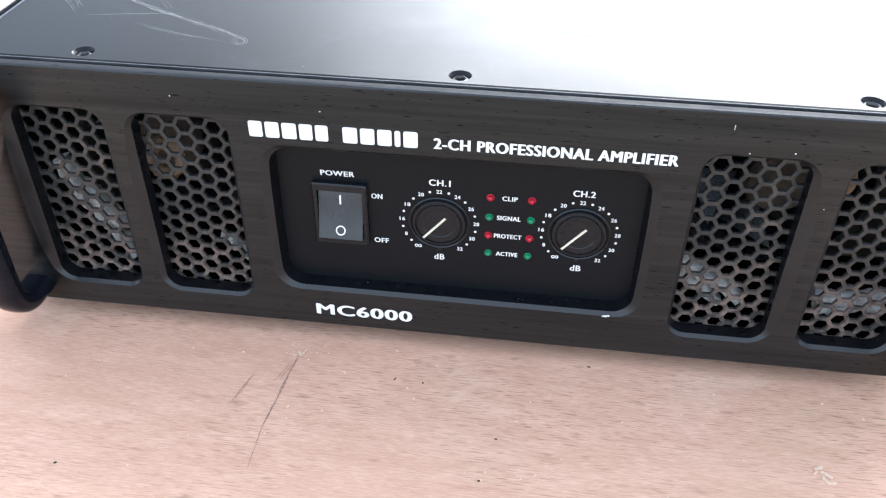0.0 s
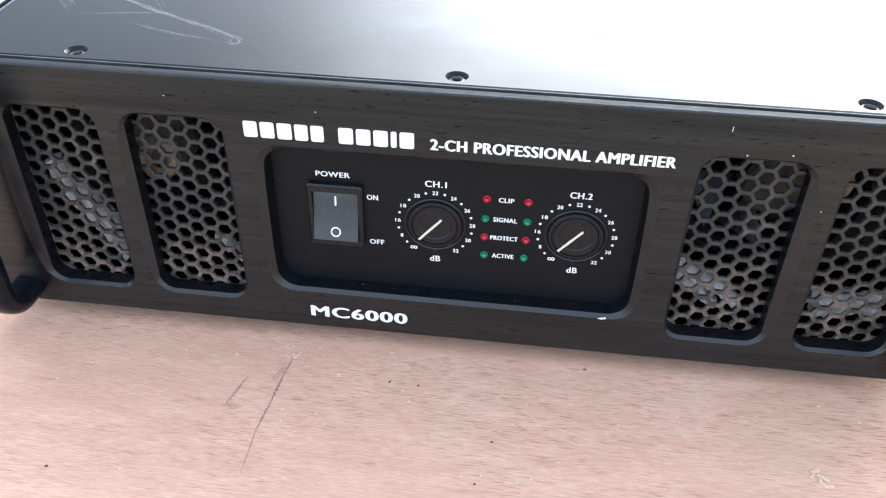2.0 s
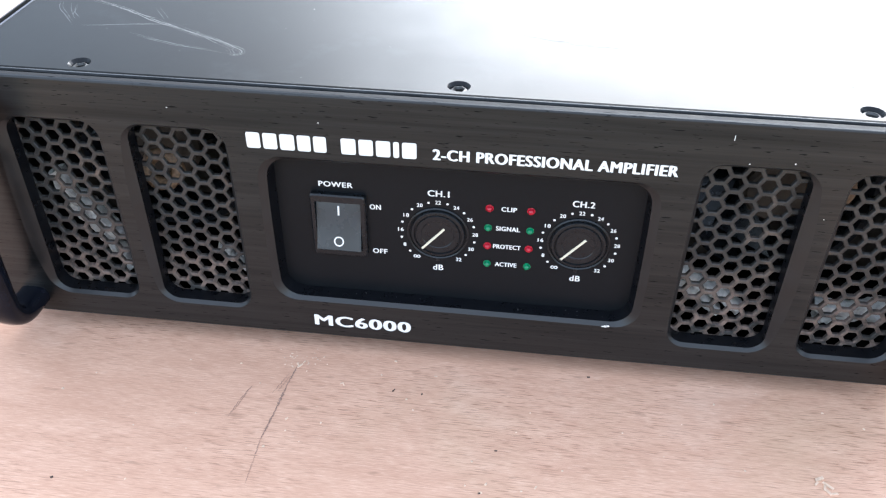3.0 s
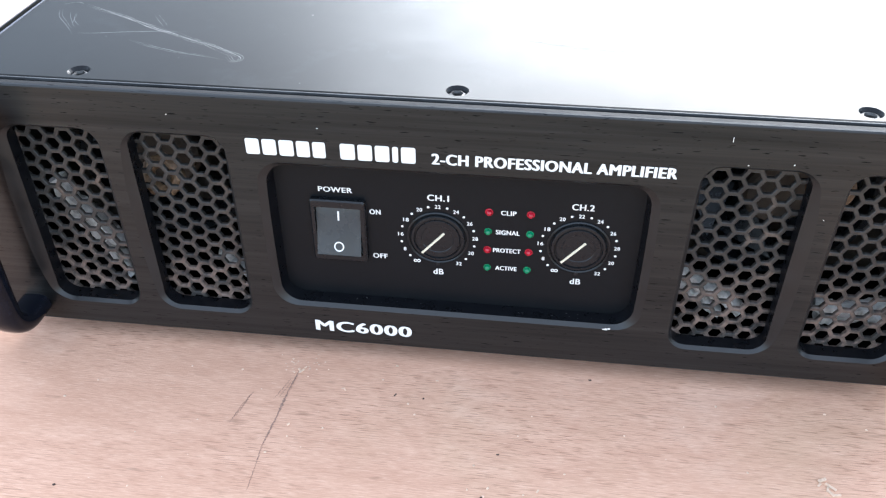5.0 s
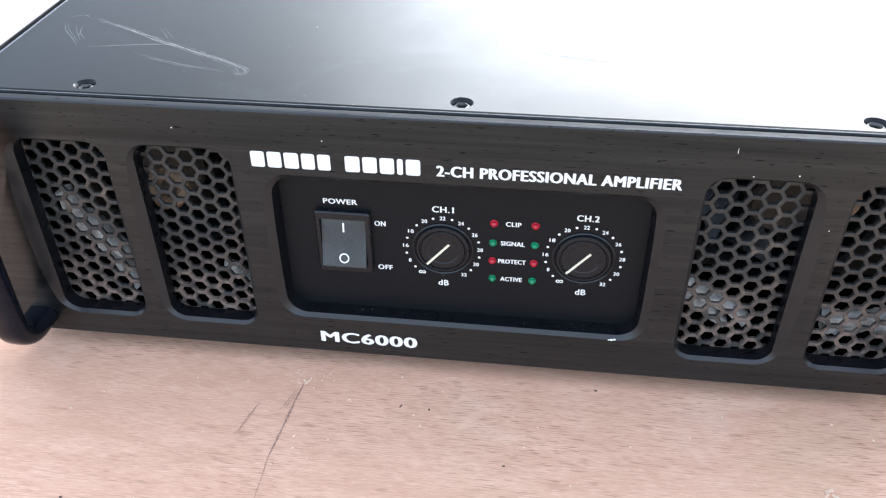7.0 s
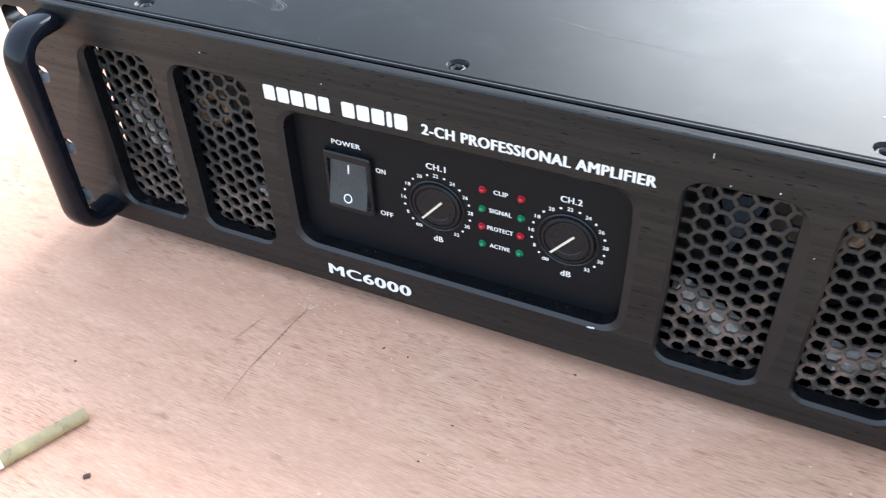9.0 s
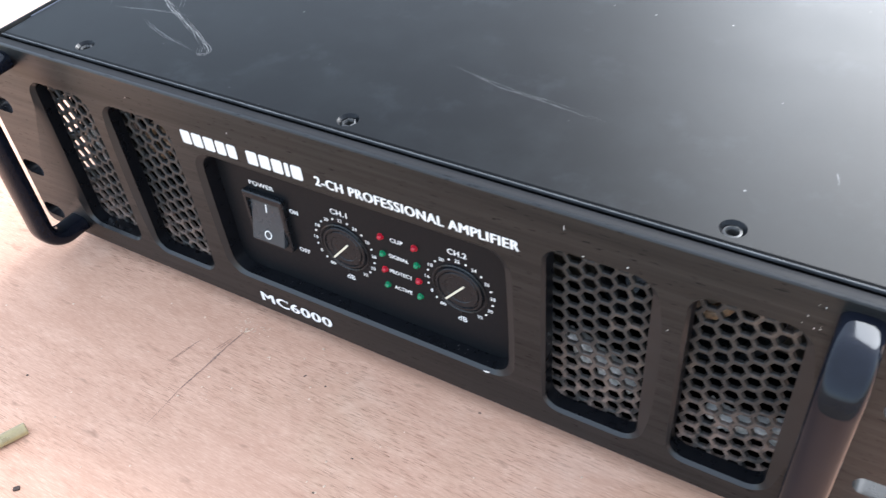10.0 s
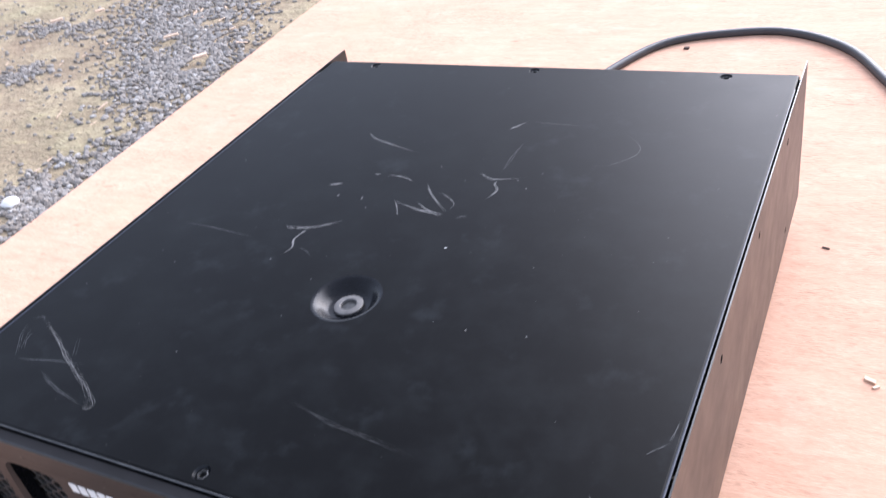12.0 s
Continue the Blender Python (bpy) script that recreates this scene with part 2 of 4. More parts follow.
def rounded(cx, cz, hw, hh, r, left=0.0, right=0.0, n=8, m=8):
    """A rounded rectangle in x and z; left and right: how far its sides bow outwards."""
    pts = []
    corners = ((cx + hw - r, cz + hh - r, 0), (cx - hw + r, cz + hh - r, 90), (cx - hw + r, cz - hh + r, 180), (cx + hw - r, cz - hh + r, 270))
    for i, (x, z, a) in enumerate(corners):
        arc = [(x + r * math.cos(radians(a + 90 * k / n)), z + r * math.sin(radians(a + 90 * k / n))) for k in range(n + 1)]
        pts += arc
        nx, nz, na = corners[(i + 1) % 4]
        end = (nx + r * math.cos(radians(na)), nz + r * math.sin(radians(na)))
        pts += [(arc[-1][0] + (end[0] - arc[-1][0]) * k / m, arc[-1][1] + (end[1] - arc[-1][1]) * k / m) for k in range(1, m)]
    out = []
    for x, z in pts:
        u = 1 - abs((z - cz) / hh) ** 3
        x += u * (right if x > cx + hw * 0.55 else -left if x < cx - hw * 0.55 else 0)
        out.append((x, z))
    return out


def loft(bm, levels, axis="y", marks=()):
    """A solid through outlines at levels; marks: spans whose faces take material 1."""
    rings = []
    for v, line in levels:
        rings.append([bm.verts.new((a, v, b) if axis == "y" else (a, b, v)) for a, b in line])
    n = len(rings[0])
    for k in range(len(rings) - 1):
        for i in range(n):
            f = bm.faces.new((rings[k][i], rings[k][(i + 1) % n], rings[k + 1][(i + 1) % n], rings[k + 1][i]))
            f.material_index = 1 if k in marks else 0
    bm.faces.new(rings[0])
    bm.faces.new(rings[-1])
    return bm


def box(bm, x0, x1, y0, y1, z0, z1, bevel=0.0):
    made = bmesh.ops.create_cube(bm, size=1.0, matrix=Matrix.Translation(((x0 + x1) / 2, (y0 + y1) / 2, (z0 + z1) / 2)) @ Matrix.Diagonal((x1 - x0, y1 - y0, z1 - z0, 1)))
    if bevel:
        edges = list({e for v in made["verts"] for e in v.link_edges})
        bmesh.ops.bevel(bm, geom=edges, offset=bevel, segments=2, profile=0.6, affect="EDGES")
    return bm


def lathe(bm, profile, place, n=32):
    """A turned shape; profile: radius and height along the local z of the pose place."""
    rings = []
    for r, h in profile:
        if r < 1e-6:
            rings.append([bm.verts.new(place @ Vector((0, 0, h)))])
        else:
            rings.append([bm.verts.new(place @ Vector((r * math.cos(2 * math.pi * i / n), r * math.sin(2 * math.pi * i / n), h))) for i in range(n)])
    for a, b in zip(rings, rings[1:]):
        for i in range(n):
            j = (i + 1) % n
            quad = [a[i % len(a)], a[j % len(a)], b[j % len(b)], b[i % len(b)]]
            quad = list(dict.fromkeys(quad))
            if len(quad) > 2:
                bm.faces.new(quad)
    return bm


def sweep(bm, pts, ra, rb, n=14, up=Vector((1, 0, 0))):
    """A bar with an oval section, ra across (along up) and rb deep, along points."""
    pts = [Vector(p) for p in pts]
    rings = []
    for i, p in enumerate(pts):
        d = (pts[min(i + 1, len(pts) - 1)] - pts[max(i - 1, 0)]).normalized()
        side = (up - d * up.dot(d)).normalized()
        other = d.cross(side)
        ring = []
        for k in range(n):
            c, s = math.cos(2 * math.pi * k / n), math.sin(2 * math.pi * k / n)
            c, s = math.copysign(abs(c) ** 0.7, c), math.copysign(abs(s) ** 0.7, s)
            ring.append(bm.verts.new(p + side * ra * c + other * rb * s))
        rings.append(ring)
    for a, b in zip(rings, rings[1:]):
        for k in range(n):
            bm.faces.new((a[k], a[(k + 1) % n], b[(k + 1) % n], b[k]))
    bm.faces.new(rings[0])
    bm.faces.new(rings[-1])
    return bm


def spline(points, steps=8):
    """Points along a smooth curve through a few."""
    p = [Vector(q) for q in points]
    p = [p[0] * 2 - p[1]] + p + [p[-1] * 2 - p[-2]]
    out = []
    for i in range(1, len(p) - 2):
        for k in range(steps):
            t = k / steps
            a, b, c, d = p[i - 1], p[i], p[i + 1], p[i + 2]
            out.append(0.5 * (2 * b + (c - a) * t + (2 * a - 5 * b + 4 * c - d) * t * t + (3 * b - a - 3 * c + d) * t ** 3))
    return out + [p[-2]]


def carve(bm, material, cutters):
    """The bmesh minus the cutters (bmesh, materials), as a new bmesh with the joined materials."""
    me = bpy.data.meshes.new("blank")
    bmesh.ops.recalc_face_normals(bm, faces=bm.faces)
    bm.to_mesh(me)
    bm.free()
    for m in material if isinstance(material, list) else [material]:
        me.materials.append(m)
    ob = new("blank", me)
    tools = []
    for cutter, mats in cutters:
        cm = bpy.data.meshes.new("cutter")
        bmesh.ops.recalc_face_normals(cutter, faces=cutter.faces)
        cutter.to_mesh(cm)
        cutter.free()
        for m in mats:
            cm.materials.append(m)
        tool = new("cutter", cm)
        tools.append(tool)
        mod = ob.modifiers.new("cut", "BOOLEAN")
        mod.operation, mod.solver, mod.object, mod.material_mode = "DIFFERENCE", "EXACT", tool, "TRANSFER"
    bpy.context.view_layer.update()
    done = bpy.data.meshes.new_from_object(ob.evaluated_get(bpy.context.evaluated_depsgraph_get()))
    for o in (ob, *tools):
        bpy.data.objects.remove(o)
    out = bmesh.new()
    out.from_mesh(done)
    return out, [m for m in done.materials]


def lettering(name, text, cx, cz, width, height, y, parent, bold=0.0, label="", heavy=0.0):
    """Flat printed writing on an upright plate that faces -y, fitted to a box."""
    cu = bpy.data.curves.new(name, "FONT")
    cu.body, cu.size, cu.offset, cu.resolution_u = text, 1.0, bold, 4
    cu.space_character = 1.0 + bold * 2.2 + (0.10 if heavy else 0.0)
    ob = new(name, cu)
    bpy.context.view_layer.update()
    me = bpy.data.meshes.new_from_object(ob.evaluated_get(bpy.context.evaluated_depsgraph_get()))
    bpy.data.objects.remove(ob)
    bm = bmesh.new()
    bm.from_mesh(me)
    xs, ys = [v.co.x for v in bm.verts], [v.co.y for v in bm.verts]
    x0, x1, y0, y1 = min(xs), max(xs), min(ys), max(ys)
    for v in bm.verts:
        v.co = Vector((cx + ((v.co.x - x0) / (x1 - x0) - 0.5) * (width - 2 * heavy), y, cz + ((v.co.y - y0) / (y1 - y0) - 0.5) * height))
    if heavy:
        first = list(bm.verts) + list(bm.edges) + list(bm.faces)
        for k, (dx, dz) in enumerate(((-heavy, 0), (heavy, 0), (-heavy / 2, heavy / 4), (heavy / 2, -heavy / 4))):
            again = [v for v in bmesh.ops.duplicate(bm, geom=first)["geom"] if isinstance(v, bmesh.types.BMVert)]
            bmesh.ops.translate(bm, verts=again, vec=(dx, -0.00002 * (k + 1), dz))
    ob = part(name, bm, INK, parent, label)
    return ob


def strip(bm, p, q, width, wobble, z, steps=7):
    """A thin uneven scrape on a level plate."""
    p, q = Vector(p), Vector(q)
    d = q - p
    nrm = Vector((-d.y, d.x)).normalized()
    last = None
    for i in range(steps + 1):
        t = i / steps
        c = p + d * t + nrm * random.uniform(-wobble, wobble)
        w = width * (0.25 + 0.75 * random.random()) * (0.4 + 0.6 * math.sin(math.pi * min(1, max(0.08, t))))
        a = bm.verts.new((c.x - nrm.x * w / 2, c.y - nrm.y * w / 2, z))
        b = bm.verts.new((c.x + nrm.x * w / 2, c.y + nrm.y * w / 2, z))
        if last:
            bm.faces.new((last[0], a, b, last[1]))
        last = (a, b)
    return bm


# ---- ground and board ----
GROUND_Z = -0.018
bm = bmesh.new()
bmesh.ops.create_grid(bm, x_segments=2, y_segments=2, size=400.0, matrix=Matrix.Translation((0, 0, GROUND_Z)))
tagged(part("ground", bm, SOIL), "dry yellowish bare soil with sparse straw", "ground", kind="structure")

BOARD_TURN = radians(3.0)
bm = bmesh.new()
box(bm, 0, 1.22, -0.20, 2.24, GROUND_Z, 0.0, 0.0008)
bmesh.ops.transform(bm, matrix=Matrix.Translation((-0.561, 0.0, 0.0)) @ Matrix.Rotation(BOARD_TURN, 4, "Z"), verts=bm.verts)
board = tagged(part("plywood_board", bm, PLY), "raw reddish plywood sheet lying on the gravel", "board")


def edge_x(y):
    return -0.561 - math.tan(BOARD_TURN) * y


def stones(count, seed, size_low, size_high, place):
    """Many small broken stones as one mesh."""
    rng = random.Random(seed)
    g = (1 + 5 ** 0.5) / 2
    ico = [Vector(v).normalized() for v in ((-1, g, 0), (1, g, 0), (-1, -g, 0), (1, -g, 0), (0, -1, g), (0, 1, g), (0, -1, -g), (0, 1, -g), (g, 0, -1), (g, 0, 1), (-g, 0, -1), (-g, 0, 1))]
    tri = [(0, 11, 5), (0, 5, 1), (0, 1, 7), (0, 7, 10), (0, 10, 11), (1, 5, 9), (5, 11, 4), (11, 10, 2), (10, 7, 6), (7, 1, 8),
           (3, 9, 4), (3, 4, 2), (3, 2, 6), (3, 6, 8), (3, 8, 9), (4, 9, 5), (2, 4, 11), (6, 2, 10), (8, 6, 7), (9, 8, 1)]
    verts, faces = [], []
    for _ in range(count):
        x, y = place(rng)
        if x is None:
            continue
        s = rng.uniform(size_low, size_high)
        m = Euler((rng.uniform(0, 6), rng.uniform(0, 6), rng.uniform(0, 6))).to_matrix()
        sc = Vector((s * rng.uniform(0.7, 1.3), s * rng.uniform(0.6, 1.1), s * rng.uniform(0.45, 0.8)))
        k = len(verts)
        for v in ico:
            w = m @ v * rng.uniform(0.75, 1.15)
            verts.append((x + w.x * sc.x, y + w.y * sc.y, GROUND_Z + s * 0.25 + w.z * sc.z))
        faces += [(a + k, b + k, c + k) for a, b, c in tri]
    me = bpy.data.meshes.new("gravel")
    me.from_pydata(verts, [], faces)
    me.materials.append(STONE)
    return me


HEAPS = ((-0.655, 0.39, 0.035, 0.08, 5), (-0.645, 0.18, 0.035, 0.16, 2), (-0.625, 0.58, 0.014, 0.06, 1.2), (-0.745, 0.79, 0.060, 0.075, 6), (-0.690, 0.74, 0.045, 0.06, 2), (-0.87, 0.95, 0.065, 0.08, 5),
         (-0.97, 1.05, 0.08, 0.07, 4), (-1.17, 0.93, 0.065, 0.025, 1.6), (-1.065, 0.735, 0.030, 0.025, 0.8), (-0.78, 1.18, 0.08, 0.12, 0.4), (-1.0, 1.5, 0.25, 0.25, 2), (-0.82, 0.86, 0.14, 0.12, 0.7))


def gravel_place(rng):
    """A stone's place in one of the heaps that thin out over the soil."""
    hx, hy, sx, sy, _ = rng.choices(HEAPS, [h[4] for h in HEAPS])[0]
    x, y = rng.gauss(hx, sx), rng.gauss(hy, sy)
    if x > edge_x(y) - 0.005 or noise.noise(Vector((x * 16, y * 16, 5))) > 0.32:
        return None, None
    return x, y


tagged(new("gravel", stones(6800, 5, 0.0028, 0.0066, gravel_place)), "loose grey gravel in heaps along the edge of the board", "gravel", kind="stuff")
tagged(new("scattered_gravel", stones(1500, 8, 0.0015, 0.0045, lambda r: (edge_x(0.5) - r.uniform(0.05, 1.2), r.uniform(0.1, 2.0)))), "small stones scattered over the soil", "gravel", kind="stuff")

straw = bmesh.new()
rng = random.Random(4)
for _ in range(160):
    x, y, a, l = edge_x(0.6) - rng.uniform(0.08, 1.1), rng.uniform(0.2, 1.9), rng.uniform(0, 6.28), rng.uniform(0.006, 0.02)
    w = rng.uniform(0.0006, 0.0014)
    d, s = Vector((math.cos(a), math.sin(a), 0)), Vector((-math.sin(a), math.cos(a), 0))
    c = Vector((x, y, GROUND_Z + 0.003))
    lift = Vector((0, 0, rng.uniform(0, 0.004)))
    q = [c - d * l / 2 - s * w, c + d * l / 2 - s * w + lift, c + d * l / 2 + s * w + lift, c - d * l / 2 + s * w]
    straw.faces.new([straw.verts.new(v) for v in q])
    top = [straw.verts.new(v + Vector((0, 0, w))) for v in q]
    straw.faces.new(top)
tagged(part("dry_straw", straw, CHIP), "dry pale straw bits on the soil", "straw", kind="stuff")


def pebble(name, x, y, z, s, material, label, category, seed):
    bm = bmesh.new()
    bmesh.ops.create_icosphere(bm, subdivisions=2, radius=s)
    for v in bm.verts:
        v.co *= 1 + 0.25 * noise.noise(v.co / s * 0.9 + Vector((seed, 0, 0)))
        v.co.z *= 0.6
    low = min(v.co.z for v in bm.verts)
    bmesh.ops.translate(bm, verts=bm.verts, vec=(x, y, z - low))
    return tagged(part(name, bm, material, smooth=True), label, category)


pebble("white_stone", -0.672, 0.383, GROUND_Z, 0.011, WHITE_STONE, "rounded white stone on the grey gravel", "stone", 3)

# ---- amplifier ----
amp = thing("amplifier", "black three-unit rack amplifier with handles, scratched top, on plywood", "amplifier")
Z0, Z1, TOP, FRONT_Y, PX = 0.0100, 0.1400, 0.138, 0.0085, 0.0015
# each vent: the left and right side of its opening, and how far its rim reaches past them
VENTS = ((-0.1935, -0.1520, 0.0062, 0.0012), (-0.1392, -0.0964, 0.0042, 0.0010), (0.1002, 0.1427, 0.0010, 0.0054), (0.1570, 0.1962, 0.0010, 0.0056))

# front panel
blank = bmesh.new()
PC, PH = (Z0 + Z1) / 2, (Z1 - Z0) / 2
loft(blank, [(0.0, rounded(PX, PC, 0.2403, PH - 0.001, 0.005)), (0.0004, rounded(PX, PC, 0.2410, PH - 0.0003, 0.0055)),
             (0.0012, rounded(PX, PC, 0.2413, PH, 0.006)), (0.0036, rounded(PX, PC, 0.2413, PH, 0.006)),
             (0.0038, rounded(PX, PC, 0.2413, PH - 0.003, 0.006)), (FRONT_Y, rounded(PX, PC, 0.2413, PH - 0.003, 0.006))], marks=(2, 3, 4))
cuts = []
VZ, VH = 0.0722, 0.0475
for xa, xb, la, lb in VENTS:
    c = bmesh.new()
    vx, vw = (xa + xb) / 2, (xb - xa) / 2
    rim = rounded(vx, VZ, vw + 0.0006, VH + 0.0015, 0.0085, la, lb, m=14)
    loft(c, [(-0.002, rim), (0.0, rim), (0.0016, rounded(vx, VZ, vw, VH, 0.0075, 0.0, 0.0, m=14)), (0.0120, rounded(vx, VZ, vw, VH, 0.0075, m=14))], marks=(1,))
    cuts.append((c, [WALL, RIM]))
c = bmesh.new()
RX, RC, RH = 0.0011, 0.0709, 0.0375
rim = rounded(RX, RC, 0.0838, RH + 0.0018, 0.0105, 0.0014, 0.0014, m=14)
loft(c, [(-0.002, rim), (0.0, rim), (0.0016, rounded(RX, RC, 0.0806, RH, 0.0090, 0.0010, 0.0010, m=14)), (0.0120, rounded(RX, RC, 0.0794, RH - 0.0006, 0.0085, m=14))], marks=(1,))
cuts.append((c, [WALL, RIM]))
for s in (-1, 1):
    for z in (0.0205, 0.0530, 0.0970, 0.1288):
        c = bmesh.new()
        loft(c, [(-0.01, rounded(PX + s * 0.2315, z, 0.0085, 0.0048, 0.0044)), (0.02, rounded(PX + s * 0.2315, z, 0.0085, 0.0048, 0.0044))])
        cuts.append((c, [WALL]))
bm, mats = carve(blank, [PANEL, DARK], cuts)
panel = part("front_panel", bm, mats, amp, "black brushed aluminium front panel", smooth=True, sharp=16)

# name in plain blocks
widths = [6.3, 6.4, 6.6, 6.0, 5.8, -4.0, 6.6, 6.4, 6.4, 2.6, 6.4]
total = sum(abs(w) for w in widths) + 1.3 * (len(widths) - 1)
x = -0.0862
for w in widths:
    step = abs(w) / total * 0.0713
    if w > 0:
        bm = bmesh.new()
        loft(bm, [(-0.00015, rounded(x + step / 2, 0.1174, step / 2, 0.0037, 0.0009, n=3, m=2)), (0.0002, rounded(x + step / 2, 0.1174, step / 2, 0.0037, 0.0009, n=3, m=2))])
        part("name_block", bm, INK, panel, "plain white printed block")
    x += step + 1.3 / total * 0.0713
lettering("title_lettering", "2-CH PROFESSIONAL AMPLIFIER", 0.0408, 0.1166, 0.0984, 0.0050, -0.00015, panel, 0.0, "bold white printed title", 0.00035)
lettering("model_lettering", "MC6000", -0.0421, 0.0202, 0.0468, 0.0064, -0.00015, panel, 0.0, "bold white printed model mark", 0.00050)

# grilles: flat-topped hexagon mesh behind each vent
PITCH, HOLE = 0.0077, 0.00308


def grille_mesh(cx, seed):
    verts, faces = [], []
    col = PITCH * math.sqrt(3) / 2
    ro, ri = PITCH / math.sqrt(3), HOLE * 2 / math.sqrt(3) * 0.93
    for i in range(-3, 4):
        for j in range(-7, 8):
            x, z = cx + i * col + seed, 0.0722 + (j + 0.5 * (i % 2)) * PITCH
            if abs(x - cx) > 0.0235 or abs(z - 0.0722) > 0.0515:
                continue
            k = len(verts)
            for r, y in ((ro, 0.0090), (ri + 0.0003, 0.0090), (ri, 0.0093), (ri, 0.0108), (ro, 0.0108)):
                for a in range(6):
                    verts.append((x + r * math.cos(radians(60 * a)), y, z + r * math.sin(radians(60 * a))))
            for lay in range(4):
                for a in range(6):
                    b = (a + 1) % 6
                    faces.append((k + lay * 6 + a, k + lay * 6 + b, k + lay * 6 + 6 + b, k + lay * 6 + 6 + a))
    me = bpy.data.meshes.new("grille")
    me.from_pydata(verts, [], faces)
    me.materials.append(GRILLE)
    return me


for i, (xa, xb, la, lb) in enumerate(VENTS):
    g = new("grille", grille_mesh((xa + xb) / 2, (0.001, -0.0015, 0.0005, -0.001)[i]))
    g.parent = amp
    tagged(g, "dusty black honeycomb grille")

# handles
for s in (-1, 1):
    hx = PX + s * 0.2085
    zc, arm, out, bend = 0.0755, 0.0552, -0.0240, 0.0135
    pts = [(hx, 0.002, zc + arm), (hx, -0.002, zc + arm)]
    for k in range(11):
        a = radians(9 * k)
        pts.append((hx, out + bend * (1 - math.sin(a)), zc + arm - bend * (1 - math.cos(a))))
    pts += [(hx, out, zc + 0.02)]
    pts = pts + [(hx, y, 2 * zc - z) for _, y, z in reversed(pts)]
    bm = bmesh.new()
    sweep(bm, pts, 0.0074, 0.0050, 24)
    part("handle", bm, GLOSS, amp, "gloss black bow handle", smooth=True, sharp=50)

# chassis
box_bm = bmesh.new()
box(box_bm, -0.2174, 0.2174, 0.0105, 0.4965, 0.1270, TOP, 0.0018)
cuts = []
c = bmesh.new()
lathe(c, [(0, 0.02), (0.0228, 0.02), (0.0228, -0.02), (0, -0.02)], Matrix.Translation((0.0, 0.162, TOP)), 64)
cuts.append((c, [COVER]))
SCREWS = [(x, y) for y, w in ((0.0192, 0.1625), (0.4885, 0.1635)) for x in (-w, 0.0, w)]
for sx, sy in SCREWS:
    c = bmesh.new()
    lathe(c, [(0, 0.0015), (0.0058, 0.0015), (0.0038, -0.0016), (0.0038, -0.01), (0, -0.01)], Matrix.Translation((sx, sy, TOP)), 20)
    cuts.append((c, [WALL]))
bm, mats = carve(box_bm, COVER, cuts)
cover = part("top_cover", bm, mats, amp, "scratched black powder-coated steel cover")
# thin strip that carries the painted highlight along the front edge
bm = bmesh.new()
box(bm, -0.2163, 0.2163, 0.0099, 0.0107, 0.1368, TOP + 0.0001, 0.0003)
part("cover_lip", bm, PALE_EDGE, cover, "front edge of the cover with its highlight line painted pale")
# strips over both side bevels, coloured as if the sky shone on them
for s in (-1, 1):
    bm = bmesh.new()
    xa, xb = sorted((s * 0.2164, s * 0.2176))
    box(bm, xa, xb, 0.0300, 0.4700, 0.1368, TOP + 0.0001, 0.0004)
    part("cover_lip", bm, LIP, cover, "smooth bent edge of the cover with a bluish sheen painted in")
for sx, sy in SCREWS:
    bm = bmesh.new()
    at = Matrix.Translation((sx, sy, TOP)) @ Matrix.Rotation(random.uniform(0, 3), 4, "Z")
    lathe(bm, [(0.0037, -0.0024), (0.0034, -0.0015), (0.0026, -0.0013), (0.0021, -0.0022), (0.0019, -0.0046), (0, -0.0046)], at, 6 if sx < 0.1 else 16)
    part("cover_screw", bm, SCREW, cover, "worn steel screw in a countersink")

bm = bmesh.new()
at = Matrix.Translation((0.0, 0.162, TOP))
lathe(bm, [(0.0230, -0.00003), (0.0216, -0.00018), (0.0201, -0.0009), (0.0184, -0.0022), (0.0165, -0.0042), (0.0146, -0.0060), (0.0126, -0.0070), (0.0, -0.0072)], at, 64)
dish = part("pressed_dish", bm, DISH, cover, "round black dish pressed into the cover", smooth=True)
bm = bmesh.new()
lathe(bm, [(0.0094, -0.0072), (0.0094, -0.0058), (0.0088, -0.0054), (0.0056, -0.0052), (0.0051, -0.0056), (0.0050, -0.0071)], at, 40)
part("bolt_washer", bm, ZINC, dish, "dull zinc washer", smooth=True)
bm = bmesh.new()
lathe(bm, [(0.0050, -0.0071), (0.0040, -0.0070), (0.0020, -0.0069), (0.0, -0.0069)], at, 24)
part("bolt_head", bm, SCREW, dish, "steel bolt end", smooth=True)

